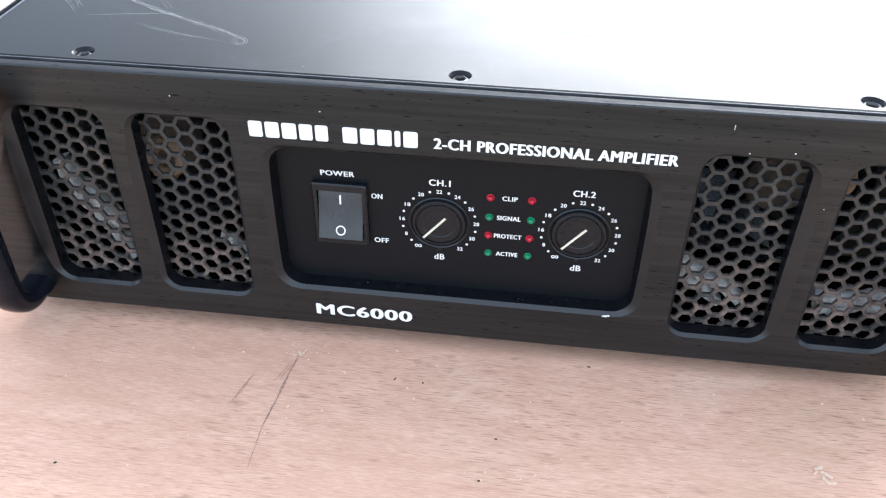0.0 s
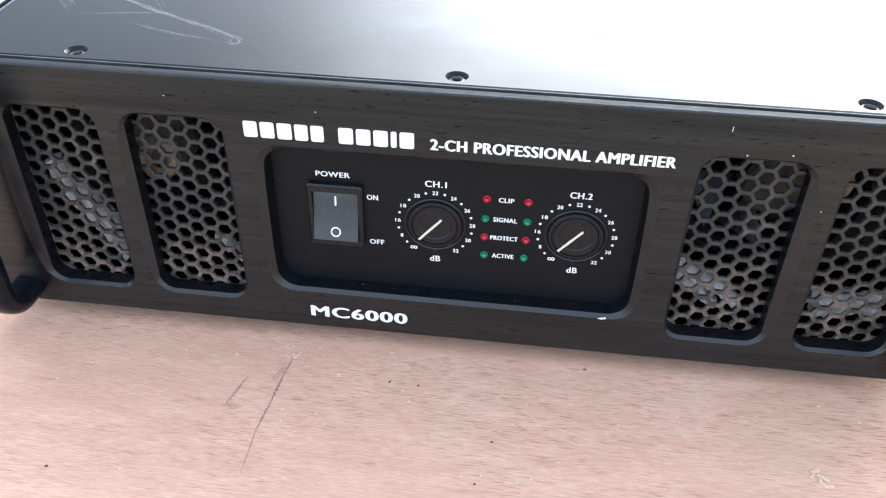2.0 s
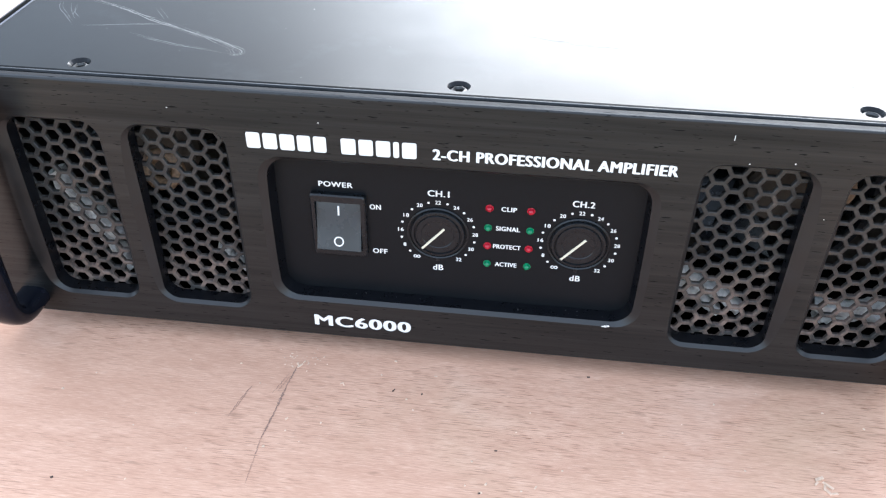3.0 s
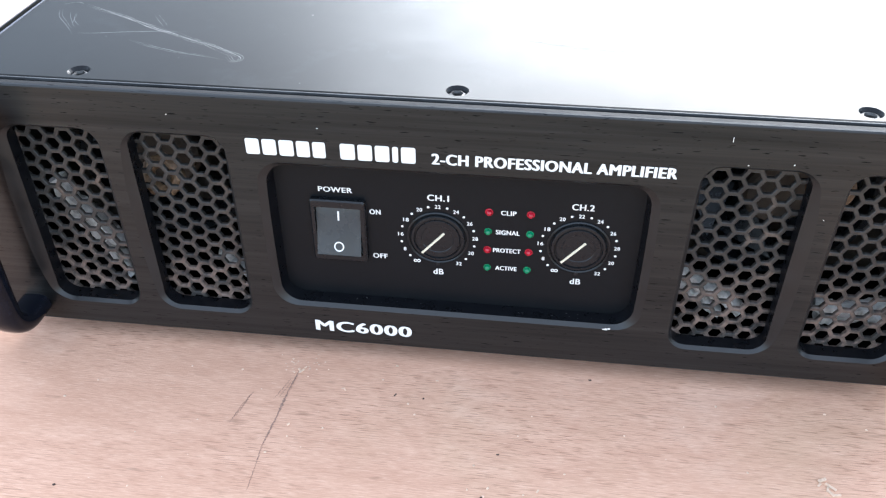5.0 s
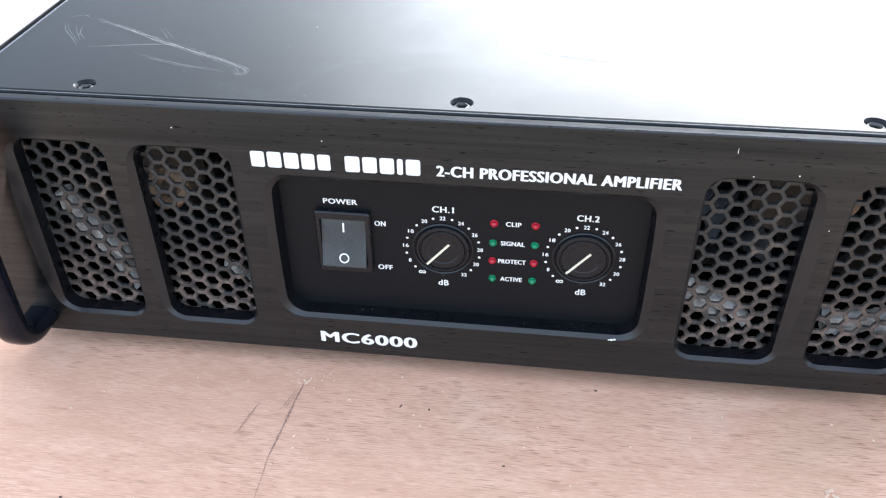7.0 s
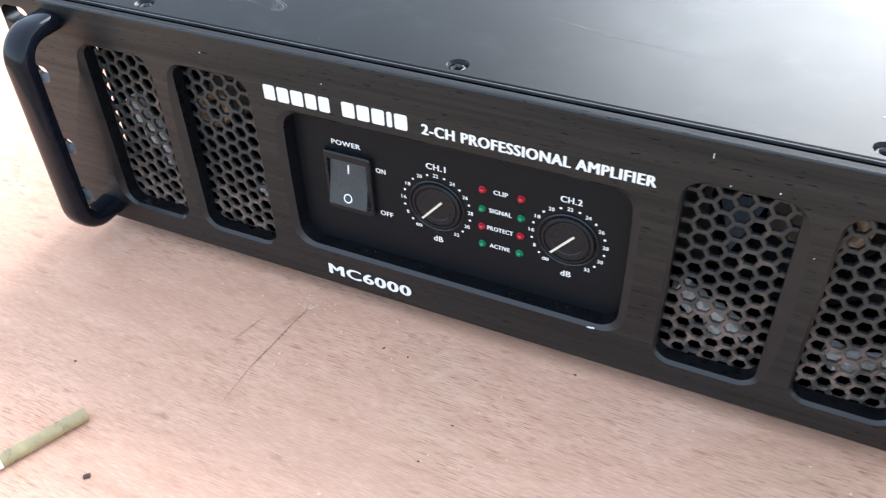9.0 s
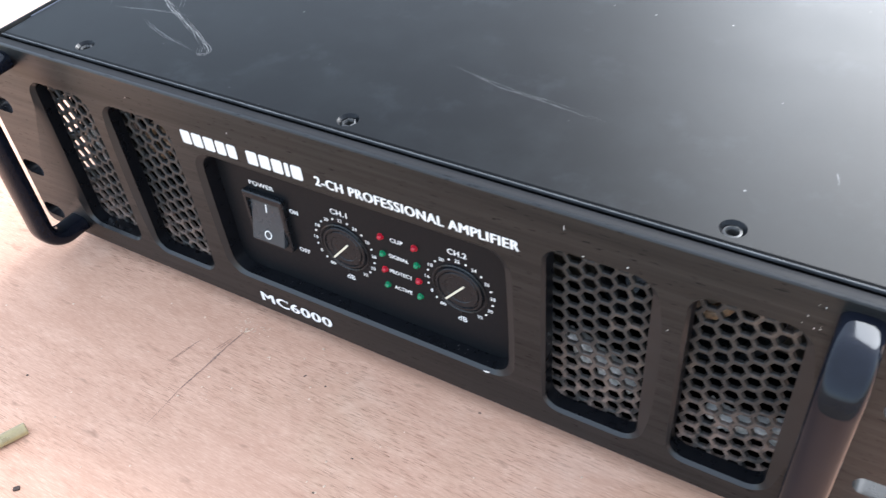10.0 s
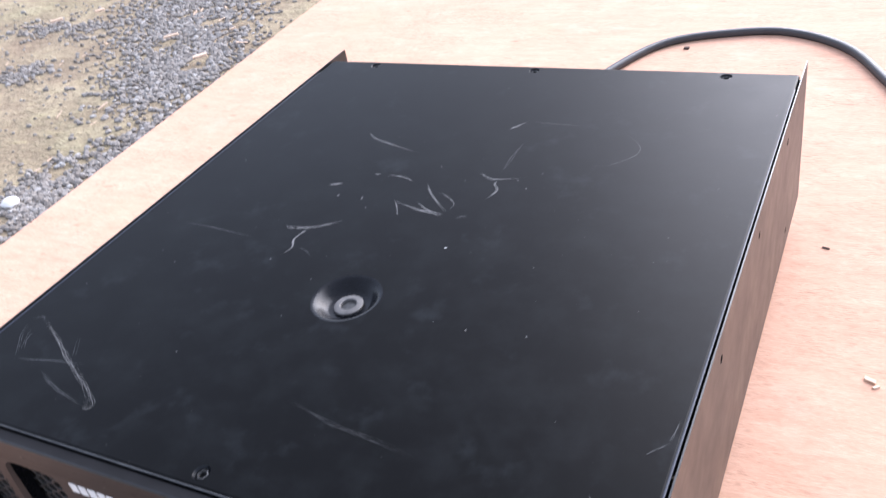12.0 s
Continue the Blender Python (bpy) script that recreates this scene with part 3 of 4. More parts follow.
for s in (-1, 1):
    blank = bmesh.new()
    xa, xb = sorted((s * 0.2191, s * 0.2200))
    side = [(FRONT_Y, 0.0112), (0.521, 0.0112), (0.521, 0.1388), (FRONT_Y, 0.1388)]
    rings = [[blank.verts.new((xx, yy, zz)) for yy, zz in side] for xx in (xa, xb)]
    for i in range(4):
        blank.faces.new((rings[0][i], rings[0][(i + 1) % 4], rings[1][(i + 1) % 4], rings[1][i]))
    blank.faces.new(rings[0])
    blank.faces.new(rings[1])
    cuts = []
    for k in range(3):
        c = bmesh.new()
        box(c, s * 0.2196 - 0.01, s * 0.2196 + 0.01, 0.0225, 0.0335, 0.036 + k * 0.029, 0.059 + k * 0.029)
        cuts.append((c, [SIDE]))
    for yy, zz in ((0.183, 0.121), (0.30, 0.121), (0.42, 0.121), (0.155, 0.03), (0.44, 0.03)):
        c = bmesh.new()
        lathe(c, [(0, -0.01), (0.0028, -0.01), (0.0028, 0.01), (0, 0.01)], Matrix.Translation((s * 0.2196, yy, zz)) @ Matrix.Rotation(radians(90), 4, "Y"), 12)
        cuts.append((c, [DARK]))
    bm, mats = carve(blank, SIDE, cuts)
    part("side_panel", bm, mats, amp, "black painted steel side with rear ear")

bm = bmesh.new()
box(bm, -0.2189, 0.2189, 0.4900, 0.4914, 0.0128, 0.1362)
part("back_panel", bm, COVER, amp)
bm = bmesh.new()
box(bm, -0.2189, 0.2189, 0.0090, 0.4898, 0.0127, 0.0139)
part("bottom_panel", bm, COVER, amp)
bm = bmesh.new()
box(bm, -0.2189, 0.2189, 0.0860, 0.0872, 0.0141, 0.1360)
part("inner_wall", bm, DUSTY, amp)
for fx in (-0.185, 0.185):
    for fy in (0.045, 0.455):
        bm = bmesh.new()
        lathe(bm, [(0, 0.0), (0.0095, 0.0), (0.0105, 0.001), (0.0115, 0.0126), (0, 0.0126)], Matrix.Translation((fx, fy, 0)), 24)
        part("foot", bm, RUBBER, amp, "black rubber foot", smooth=True)

# fans and pale shapes behind the grilles
for s in (-1, 1):
    bm = bmesh.new()
    cx, cz = s * 0.146, 0.080
    at = Matrix.Translation((cx, 0.070, cz)) @ Matrix.Rotation(radians(90), 4, "X")
    lathe(bm, [(0.040, 0.0), (0.043, 0.0), (0.043, 0.025), (0.040, 0.025), (0.040, 0.0)], at, 36)
    fan = part("fan", bm, PLASTIC, amp, "black cooling fan behind the grille", smooth=True)
    bm = bmesh.new()
    lathe(bm, [(0, 0.0), (0.016, 0.0), (0.016, 0.021), (0.0145, 0.023), (0, 0.023)], at, 28)
    part("fan_hub", bm, DUSTY, fan)
    for k in range(7):
        a = 2 * math.pi * k / 7
        bm = bmesh.new()
        q = []
        for r, w in ((0.0155, 0.20), (0.039, 0.34)):
            for dd, h in ((-w, 0.004), (w, 0.020)):
                q.append(at @ Vector((r * math.cos(a + dd), r * math.sin(a + dd), h)))
        vs = [bm.verts.new(q[i]) for i in (0, 1, 3, 2)] + [bm.verts.new(q[i] + Vector((0, 0.0012, 0))) for i in (0, 1, 3, 2)]
        bm.faces.new(vs[:4])
        bm.faces.new(vs[4:])
        for i in range(4):
            bm.faces.new((vs[i], vs[(i + 1) % 4], vs[4 + (i + 1) % 4], vs[4 + i]))
        part("fan_blade", bm, PLASTIC, fan)
# pale crumpled tube shapes close behind the grilles
for x0, z0, x1, z1, r, y0 in ((0.1010, 0.0530, 0.1330, 0.0315, 0.0040, 0.0215), (0.1050, 0.0435, 0.1240, 0.0285, 0.0034, 0.0240), (0.1650, 0.0375, 0.1980, 0.0395, 0.0040, 0.0215), (0.1700, 0.0305, 0.1980, 0.0300, 0.0036, 0.0240),
                              (-0.1900, 0.0810, -0.1670, 0.0430, 0.0046, 0.0215), (-0.1900, 0.0640, -0.1690, 0.0300, 0.0038, 0.0240), (-0.1760, 0.0450, -0.1640, 0.0270, 0.0030, 0.0220), (-0.1170, 0.0430, -0.1040, 0.0340, 0.0030, 0.0220)):
    bm = bmesh.new()
    mid = [((1 - t) * x0 + t * x1 + random.uniform(-0.0015, 0.0015), y0 + random.uniform(-0.0015, 0.0015), (1 - t) * z0 + t * z1 + random.uniform(-0.0020, 0.0020)) for t in (0.0, 0.25, 0.5, 0.75, 1.0)]
    sweep(bm, spline(mid, 6), r, r * 0.75, 10, Vector((0, 1, 0.1)))
    for v in bm.verts:
        v.co += Vector((0.0, 1.0, 0.6)) * r * 0.35 * noise.noise(v.co * 420)
    part("inner_pale_shape", bm, PALE_GREY, amp, "pale crumpled tube shape inside the case", smooth=True)
# wound coils in brown varnish behind two of the grilles
for cx, cz in ((-0.1385, 0.0835), (0.1585, 0.0985)):
    bm = bmesh.new()
    at = Matrix.Translation((cx, 0.0250, cz)) @ Matrix.Rotation(radians(70), 4, "X")
    lathe(bm, [(0.0040 + 0.0032 * (1 + math.cos(2 * math.pi * k / 10)), 0.0032 * math.sin(2 * math.pi * k / 10)) for k in range(11)], at, 30)
    for v in bm.verts:
        v.co += (v.co - Vector((cx, 0.0250, cz))) * 0.10 * noise.noise(v.co * 900)
    part("coil", bm, COIL, amp, "brown varnished wire coil inside the case", smooth=True)

# ---- control plate ----
FLOOR = 0.0087
bm = bmesh.new()
box(bm, -0.090, 0.090, FLOOR, FLOOR + 0.0015, 0.026, 0.118)
plate = part("control_plate", bm, PLATE, amp, "matt black recessed control plate")
INK_Y = FLOOR - 0.00012
lettering("power_lettering", "POWER", -0.0522, 0.0927, 0.0153, 0.0026, INK_Y, plate, 0.0, "", 0.00014)
lettering("on_lettering", "ON", -0.0350, 0.0823, 0.0051, 0.0026, INK_Y, plate, 0.0, "", 0.00014)
lettering("off_lettering", "OFF", -0.0337, 0.0581, 0.0068, 0.0026, INK_Y, plate, 0.0, "", 0.00014)
DIALS = (-0.0071, 0.0552)
for cx, text in zip(DIALS, ("CH.1", "CH.2")):
    lettering("channel_lettering", text, cx + 0.0002, 0.0918, 0.0096, 0.0031, INK_Y, plate, 0.0, "", 0.00016)
    lettering("unit_lettering", "dB", cx + 0.0002, 0.0514, 0.0048, 0.0031, INK_Y, plate, 0.0, "", 0.00012)
for z, text, w in ((0.0863, "CLIP", 0.0068), (0.0759, "SIGNAL", 0.0106), (0.0660, "PROTECT", 0.0124), (0.0560, "ACTIVE", 0.0098)):
    lettering("indicator_lettering", text, 0.0239, z, w, 0.0023, INK_Y, plate, 0.0, "", 0.00013)
    for x in (0.0154, 0.0334):
        if text in ("SIGNAL", "PROTECT"):
            x += -0.0002 if x < 0.02 else 0.0002
        at = Matrix.Translation((x, FLOOR, z)) @ Matrix.Rotation(radians(90), 4, "X")
        bm = bmesh.new()
        lathe(bm, [(0.0018, 0.0), (0.0018, 0.0003), (0.0015, 0.0004), (0.0014, 0.0010), (0.0011, 0.0016), (0.0006, 0.0020), (0, 0.0021)], at, 14)
        part("indicator_lamp", bm, RED if text in ("CLIP", "PROTECT") else GREEN, plate, "red indicator lens" if text in ("CLIP", "PROTECT") else "green indicator lens", smooth=True)

MARKS = ["8", "16", "18", "20", "22", "24", "26", "28", "30", "32"]
RING, START, STEP = 0.0167, 235.0, 14.5
for kx in DIALS:
    kz = 0.0705
    bm = bmesh.new()
    for sx in (-0.00075, 0.00075):
        at = Matrix.Translation((kx + RING * math.cos(radians(START)) + sx, INK_Y, kz + RING * math.sin(radians(START)))) @ Matrix.Rotation(radians(90), 4, "X")
        lathe(bm, [(0.0009, 0), (0.00042, 0)], at, 12)
    part("infinity_mark", bm, INK, plate)
    for k in range(21):
        a = radians(START - STEP * k)
        px, pz = kx + RING * math.cos(a), kz + RING * math.sin(a)
        if k % 2:
            bm = bmesh.new()
            lathe(bm, [(0.00060, 0), (0, 0)], Matrix.Translation((px, INK_Y, pz)) @ Matrix.Rotation(radians(90), 4, "X"), 10)
            part("scale_dot", bm, INK, plate)
        elif k:
            text = MARKS[k // 2 - 1]
            lettering("scale_number", text, px, pz, 0.0013 * len(text), 0.0019, INK_Y, plate, 0.006, "", 0.00007)
    at = Matrix.Translation((kx, FLOOR, kz)) @ Matrix.Rotation(radians(90), 4, "X")
    bm = bmesh.new()
    lathe(bm, [(0.0139, -0.0004), (0.0139, 0.0005), (0.0134, 0.0008), (0.0129, 0.0005), (0.0127, -0.0012), (0.0124, -0.0012), (0.0122, 0.0007), (0.0118, 0.0012), (0.0108, 0.0013), (0.0105, 0.0006), (0.0101, 0.0006), (0.0097, 0.0012), (0.0074, 0.0011), (0.0071, 0.0008), (0, 0.0011)], at, 56)
    knob = part("knob", bm, PLASTIC, amp, "round black plastic level knob", smooth=True)
    d = Vector((math.cos(radians(229)), 0, math.sin(radians(229))))
    nrm = Vector((-d.z, 0, d.x))
    c = Vector((kx, FLOOR - 0.0014, kz))
    bm = bmesh.new()
    loft(bm, [(c.y, [((c + d * l + nrm * w).x, (c + d * l + nrm * w).z) for l, w in ((-0.0044, -0.0005), (0.0108, -0.0005), (0.0108, 0.0005), (-0.0044, 0.0005))]),
              (c.y + 0.0004, [((c + d * l + nrm * w).x, (c + d * l + nrm * w).z) for l, w in ((-0.0044, -0.0005), (0.0108, -0.0005), (0.0108, 0.0005), (-0.0044, 0.0005))])])
    part("pointer", bm, POINTER, knob, "thin cream pointer line")
    bm = bmesh.new()
    box(bm, kx - 0.0008, kx + 0.0008, FLOOR - 0.0008, FLOOR - 0.0001, kz - 0.0152, kz - 0.0134, 0.0003)
    part("stop_tab", bm, PLASTIC, knob, "small moulded tab under the knob")

# power switch
SX, SZ0, SZ1 = -0.0514, 0.0560, 0.0887
SC, SH = (SZ0 + SZ1) / 2, (SZ1 - SZ0) / 2
bm = bmesh.new()
loft(bm, [(FLOOR + 0.001, rounded(SX, SC, 0.0124, SH, 0.0012)), (FLOOR - 0.0026, rounded(SX, SC, 0.0124, SH, 0.0012)), (FLOOR - 0.0032, rounded(SX, SC, 0.0118, SH - 0.0006, 0.001))])
c = bmesh.new()
box(c, SX - 0.0103, SX + 0.0103, 0.0, FLOOR - 0.0004, SC - 0.0127, SC + 0.0127)
bm, mats = carve(bm, PLASTIC, [(c, [PLASTIC])])
switch = part("power_switch", bm, mats, amp, "black rocker switch frame")
prof = [(0.0, 0.0123), (-0.0004, 0.0115), (-0.0011, 0.0065), (-0.0018, 0.0020), (-0.0028, -0.0025), (-0.0041, -0.0070), (-0.0054, -0.0113), (-0.0049, -0.0120), (0.0, -0.0120)]
prof = [(FLOOR - 0.0005 + y, SC + z) for y, z in prof]
bm = bmesh.new()
ra = [bm.verts.new((SX - 0.0100, y, z)) for y, z in prof]
rb = [bm.verts.new((SX + 0.0100, y, z)) for y, z in prof]
for i in range(len(prof)):
    j = (i + 1) % len(prof)
    bm.faces.new((ra[i], ra[j], rb[j], rb[i]))
bm.faces.new(ra)
bm.faces.new(rb)
rocker = part("rocker", bm, ROCKER, switch, "dark grey rocker pressed in at its top", smooth=True)


def on_rocker(z):
    for (ya, za), (yb, zb) in zip(prof, prof[1:]):
        if zb <= z <= za:
            return yb + (ya - yb) * (z - zb) / (za - zb) - 0.0002
    return FLOOR


bm = bmesh.new()
bm.faces.new([bm.verts.new((SX + x, on_rocker(SC + z), SC + z)) for x, z in ((-0.0004, 0.0052), (0.0004, 0.0052), (0.0004, 0.0098), (-0.0004, 0.0098))])
part("on_mark", bm, INK, rocker, "white upright stroke")
bm = bmesh.new()
ring = []
for k in range(28):
    a = 2 * math.pi * k / 28
    ring.append([bm.verts.new((SX + p * math.cos(a), on_rocker(SC - 0.0072 + p * math.sin(a)), SC - 0.0072 + p * math.sin(a))) for p in (0.0023, 0.0017)])
for k in range(28):
    a, b = ring[k], ring[(k + 1) % 28]
    bm.faces.new((a[0], b[0], b[1], a[1]))
part("off_mark", bm, INK, rocker, "white ring")

# ---- scrapes on the cover ----
SZ = TOP + 0.00006


def scrape(points, strands, spread, width, material, label):
    """A scratch of a few hair-thin strands that run along points on the cover and fade in and out."""
    bm = bmesh.new()
    line = spline([(x, y, 0) for x, y in points], 7)
    for k in range(strands):
        phase = Vector((random.uniform(0, 50), 7.0 * k, 0))
        first = random.randint(0, len(line) // 6)
        last = len(line) - 1 - random.randint(0, len(line) // 6)
        side = random.uniform(-spread, spread)
        before = None
        for n in range(first, last + 1):
            d = (line[min(n + 1, len(line) - 1)] - line[max(n - 1, 0)]).normalized()
            nrm = Vector((-d.y, d.x, 0))
            c = line[n] + nrm * (side + spread * 0.9 * noise.noise(line[n] * 60 + phase))
            fade = math.sin(math.pi * (n - first + 0.4) / (last - first + 0.8))
            w = 1.1 * width * fade * max(0.12, 0.55 + 0.9 * noise.noise(line[n] * 330 + phase))
            z = SZ + 0.000008 * k
            pair = [bm.verts.new((c.x + nrm.x * w * e, c.y + nrm.y * w * e, z)) for e in (-0.5, 0.5)]
            if before:
                bm.faces.new((before[0], pair[0], pair[1], before[1]))
            before = pair
    tagged(part("scrape", bm, material, cover, label), kind="stuff")


# the large patch by the corner
scrape([(-0.1948, 0.0920), (-0.1720, 0.0812), (-0.1478, 0.0679), (-0.1200, 0.0535), (-0.0984, 0.0399)], 6, 0.0022, 0.00028, SCRAPE, "long pale scrape")
scrape([(-0.1380, 0.0625), (-0.1180, 0.0520), (-0.0990, 0.0405), (-0.1000, 0.0362), (-0.1045, 0.0420)], 4, 0.0020, 0.00026, SCRAPE, "thin pale scrape")
scrape([(-0.1545, 0.0531), (-0.1400, 0.0465), (-0.1248, 0.0417), (-0.1020, 0.0366)], 4, 0.0016, 0.0004, SMEAR, "faint crossed scratch")
scrape([(-0.1840, 0.0562), (-0.1640, 0.0600), (-0.1474, 0.0628), (-0.1300, 0.0640)], 3, 0.0010, 0.0005, SMEAR, "faint crossed scratch")
scrape([(-0.2055, 0.0893), (-0.1985, 0.0935), (-0.1940, 0.0915)], 3, 0.0008, 0.0005, SMEAR, "faint short scratch")
scrape([(-0.2040, 0.0870), (-0.1960, 0.0725), (-0.1830, 0.0565)], 3, 0.0020, 0.0004, SMEAR, "faint short scratch")
scrape([(-0.1940, 0.0830), (-0.1880, 0.0700), (-0.1840, 0.0640)], 3, 0.0025, 0.0004, SMEAR, "faint short scratch")
scrape([(-0.1560, 0.0860), (-0.1470, 0.0740), (-0.1440, 0.0690)], 2, 0.0012, 0.0004, SMEAR, "faint short scratch")
# scratches further back
scrape([(-0.0975, 0.3616), (-0.0880, 0.3530), (-0.0700, 0.3463), (-0.0362, 0.3357)], 3, 0.0009, 0.0006, SCRAPE, "curved thin scratch")
scrape([(-0.0881, 0.2256), (-0.0840, 0.2230), (-0.0729, 0.2250), (-0.0600, 0.2305), (-0.0490, 0.2380)], 4, 0.0009, 0.0007, SCRAPE, "hooked pale scrape")
scrape([(-0.0690, 0.2235), (-0.0713, 0.2189), (-0.0723, 0.2097), (-0.0683, 0.2003), (-0.0727, 0.1893)], 4, 0.0014, 0.0009, SCRAPE, "broken pale scrape")
scrape([(-0.0640, 0.2030), (-0.0560, 0.2010), (-0.0470, 0.1950)], 2, 0.0010, 0.0004, SMEAR, "faint short scratch")
scrape([(-0.0254, 0.2718), (-0.0180, 0.2620), (-0.0123, 0.2520)], 2, 0.0006, 0.0007, SCRAPE, "pale scrape in a group")
scrape([(-0.0231, 0.2690), (-0.0006, 0.2620), (0.0105, 0.2605), (0.0209, 0.2580)], 4, 0.0010, 0.0007, SCRAPE, "pale scrape in a group")
scrape([(-0.0062, 0.2707), (0.0060, 0.2630), (0.0202, 0.2596)], 3, 0.0009, 0.0005, SCRAPE, "pale scrape in a group")
scrape([(-0.0109, 0.2953), (-0.0040, 0.2860), (0.0060, 0.2752), (0.0207, 0.2625)], 3, 0.0009, 0.0006, SCRAPE, "pale scrape in a group")
scrape([(0.0020, 0.2870), (0.0147, 0.2805), (0.0226, 0.2731), (0.0215, 0.2640)], 2, 0.0007, 0.0005, SCRAPE, "pale scrape in a group")
scrape([(0.0300, 0.2570), (0.0380, 0.2600)], 2, 0.0012, 0.0006, SMEAR, "faint short scratch")
scrape([(0.0238, 0.3160), (0.0310, 0.3110), (0.0395, 0.3093), (0.0648, 0.3166)], 3, 0.0008, 0.0007, SCRAPE, "forked pale scrape")
scrape([(0.0395, 0.3093), (0.0400, 0.3030), (0.0445, 0.2960), (0.0436, 0.2894), (0.0394, 0.2791)], 4, 0.0012, 0.0007, SCRAPE, "forked pale scrape")
scrape([(0.0387, 0.3640), (0.0385, 0.3420), (0.0376, 0.3193)], 3, 0.0012, 0.0004, SMEAR, "faint straight scratch")
scrape([(0.0190, 0.3820), (0.0240, 0.3880), (0.0300, 0.3960)], 5, 0.0014, 0.0008, SCRAPE, "short pale chip in the paint")
scrape([(0.0300, 0.3960), (0.0539, 0.3950), (0.0795, 0.3936)], 2, 0.0009, 0.0004, SMEAR, "faint curved scratch")
scrape([(0.1120, 0.3850), (0.1249, 0.3709), (0.1266, 0.3572), (0.1140, 0.3430), (0.0998, 0.3371)], 2, 0.0010, 0.0004, SMEAR, "faint curved scratch")
scrape([(-0.0878, 0.2800), (-0.0770, 0.2842)], 5, 0.0008, 0.0008, SCRAPE, "short pale chip in the paint")
scrape([(-0.0580, 0.3016), (-0.0530, 0.3010)], 4, 0.0008, 0.0007, SCRAPE, "short pale chip in the paint")
scrape([(-0.0480, 0.3013), (-0.0330, 0.3005), (-0.0235, 0.2965)], 3, 0.0008, 0.0006, SCRAPE, "short pale chip in the paint")
scrape([(-0.0716, 0.2695), (-0.0708, 0.2660)], 3, 0.0006, 0.0007, SCRAPE, "short pale chip in the paint")
scrape([(-0.0513, 0.2700), (-0.0505, 0.2662)], 3, 0.0006, 0.0006, SCRAPE, "short pale chip in the paint")
scrape([(-0.1785, 0.2123), (-0.1471, 0.2109), (-0.1077, 0.2073)], 3, 0.0008, 0.0004, SMEAR, "faint straight scratch")
scrape([(0.2033, 0.0930), (0.2090, 0.0985), (0.2138, 0.1025)], 2, 0.0014, 0.0003, SMEAR, "scuff by the cover's edge")
scrape([(0.2138, 0.1188), (0.2128, 0.1100), (0.2120, 0.1040)], 3, 0.0009, 0.0003, SMEAR, "scuff by the cover's edge")
scrape([(0.1865, 0.0650), (0.1880, 0.0610), (0.1890, 0.0570)], 2, 0.0003, 0.0004, SMEAR, "short curled scratch")
scrape([(0.0153, 0.0749), (0.0449, 0.0688), (0.0713, 0.0647), (0.1006, 0.0612)], 3, 0.0018, 0.0004, FAINT, "thin dull scuff")
scrape([(0.0380, 0.2235), (0.0402, 0.2242)], 3, 0.0004, 0.0009, INK, "bright paint chip")
bm = bmesh.new()
rng = random.Random(12)
for _ in range(34):
    x, y, r = rng.uniform(-0.2, 0.2), rng.uniform(0.03, 0.47), rng.uniform(0.0002, 0.0006)
    a0 = rng.uniform(0, 6)
    bm.faces.new([bm.verts.new((x + r * rng.uniform(0.6, 1.3) * math.cos(a0 + 2 * math.pi * k / 6), y + r * rng.uniform(0.6, 1.3) * math.sin(a0 + 2 * math.pi * k / 6), SZ + 0.00004)) for k in range(6)])
tagged(part("paint_chips", bm, SCRAPE, cover, "tiny pale chips and dust on the cover"), kind="stuff")
bm = bmesh.new()
for _ in range(26):
    x, z, r = rng.uniform(0.19, 0.232), rng.uniform(0.122, 0.134), rng.uniform(0.00012, 0.0003)
    bm.faces.new([bm.verts.new((x + r * math.cos(k), -0.0001, z + r * math.sin(k))) for k in (0, 1.5, 3, 4.6)])
for x, z, w, h in ((0.1082, 0.1332, 0.00012, 0.0011), (0.1160, 0.1222, 0.0003, 0.0002), (0.1330, 0.1236, 0.0003, 0.0003), (0.1500, 0.0990, 0.0002, 0.0002), (-0.1180, 0.1300, 0.0003, 0.0002), (-0.0550, 0.1275, 0.0003, 0.0002)):
    bm.faces.new([bm.verts.new((x + dx * w, -0.0001, z + dz * h)) for dx, dz in ((-1, -1), (1, -1), (1, 1), (-1, 1))])
tagged(part("paint_specks", bm, INK, panel, "tiny white specks on the panel"), kind="stuff")

bm = bmesh.new()
for _ in range(30):
    x, y, r = rng.uniform(-0.07, 0.07), rng.uniform(0.0035, 0.0105), rng.uniform(0.00012, 0.00035)
    z = 0.0337
    bm.faces.new([bm.verts.new((x + r * math.cos(k), y + r * math.sin(k), z)) for k in (0, 1.5, 3, 4.6)])
tagged(part("dust_specks", bm, SCRAPE, panel, "dust on the ledge of the recess"), kind="stuff")
bm = bmesh.new()
for dx, dz, r in ((0, 0, 0.0007), (0.0011, 0.0003, 0.0006), (-0.0012, -0.0001, 0.0004)):
    bm.faces.new([bm.verts.new((0.0712 + dx + 1.4 * r * math.cos(k), -0.00015, 0.0318 + dz + r * math.sin(k))) for k in (0, 1, 2.2, 3, 4.1, 5.2)])
part("rim_nick", bm, INK, panel, "bare bright nick in the rim")

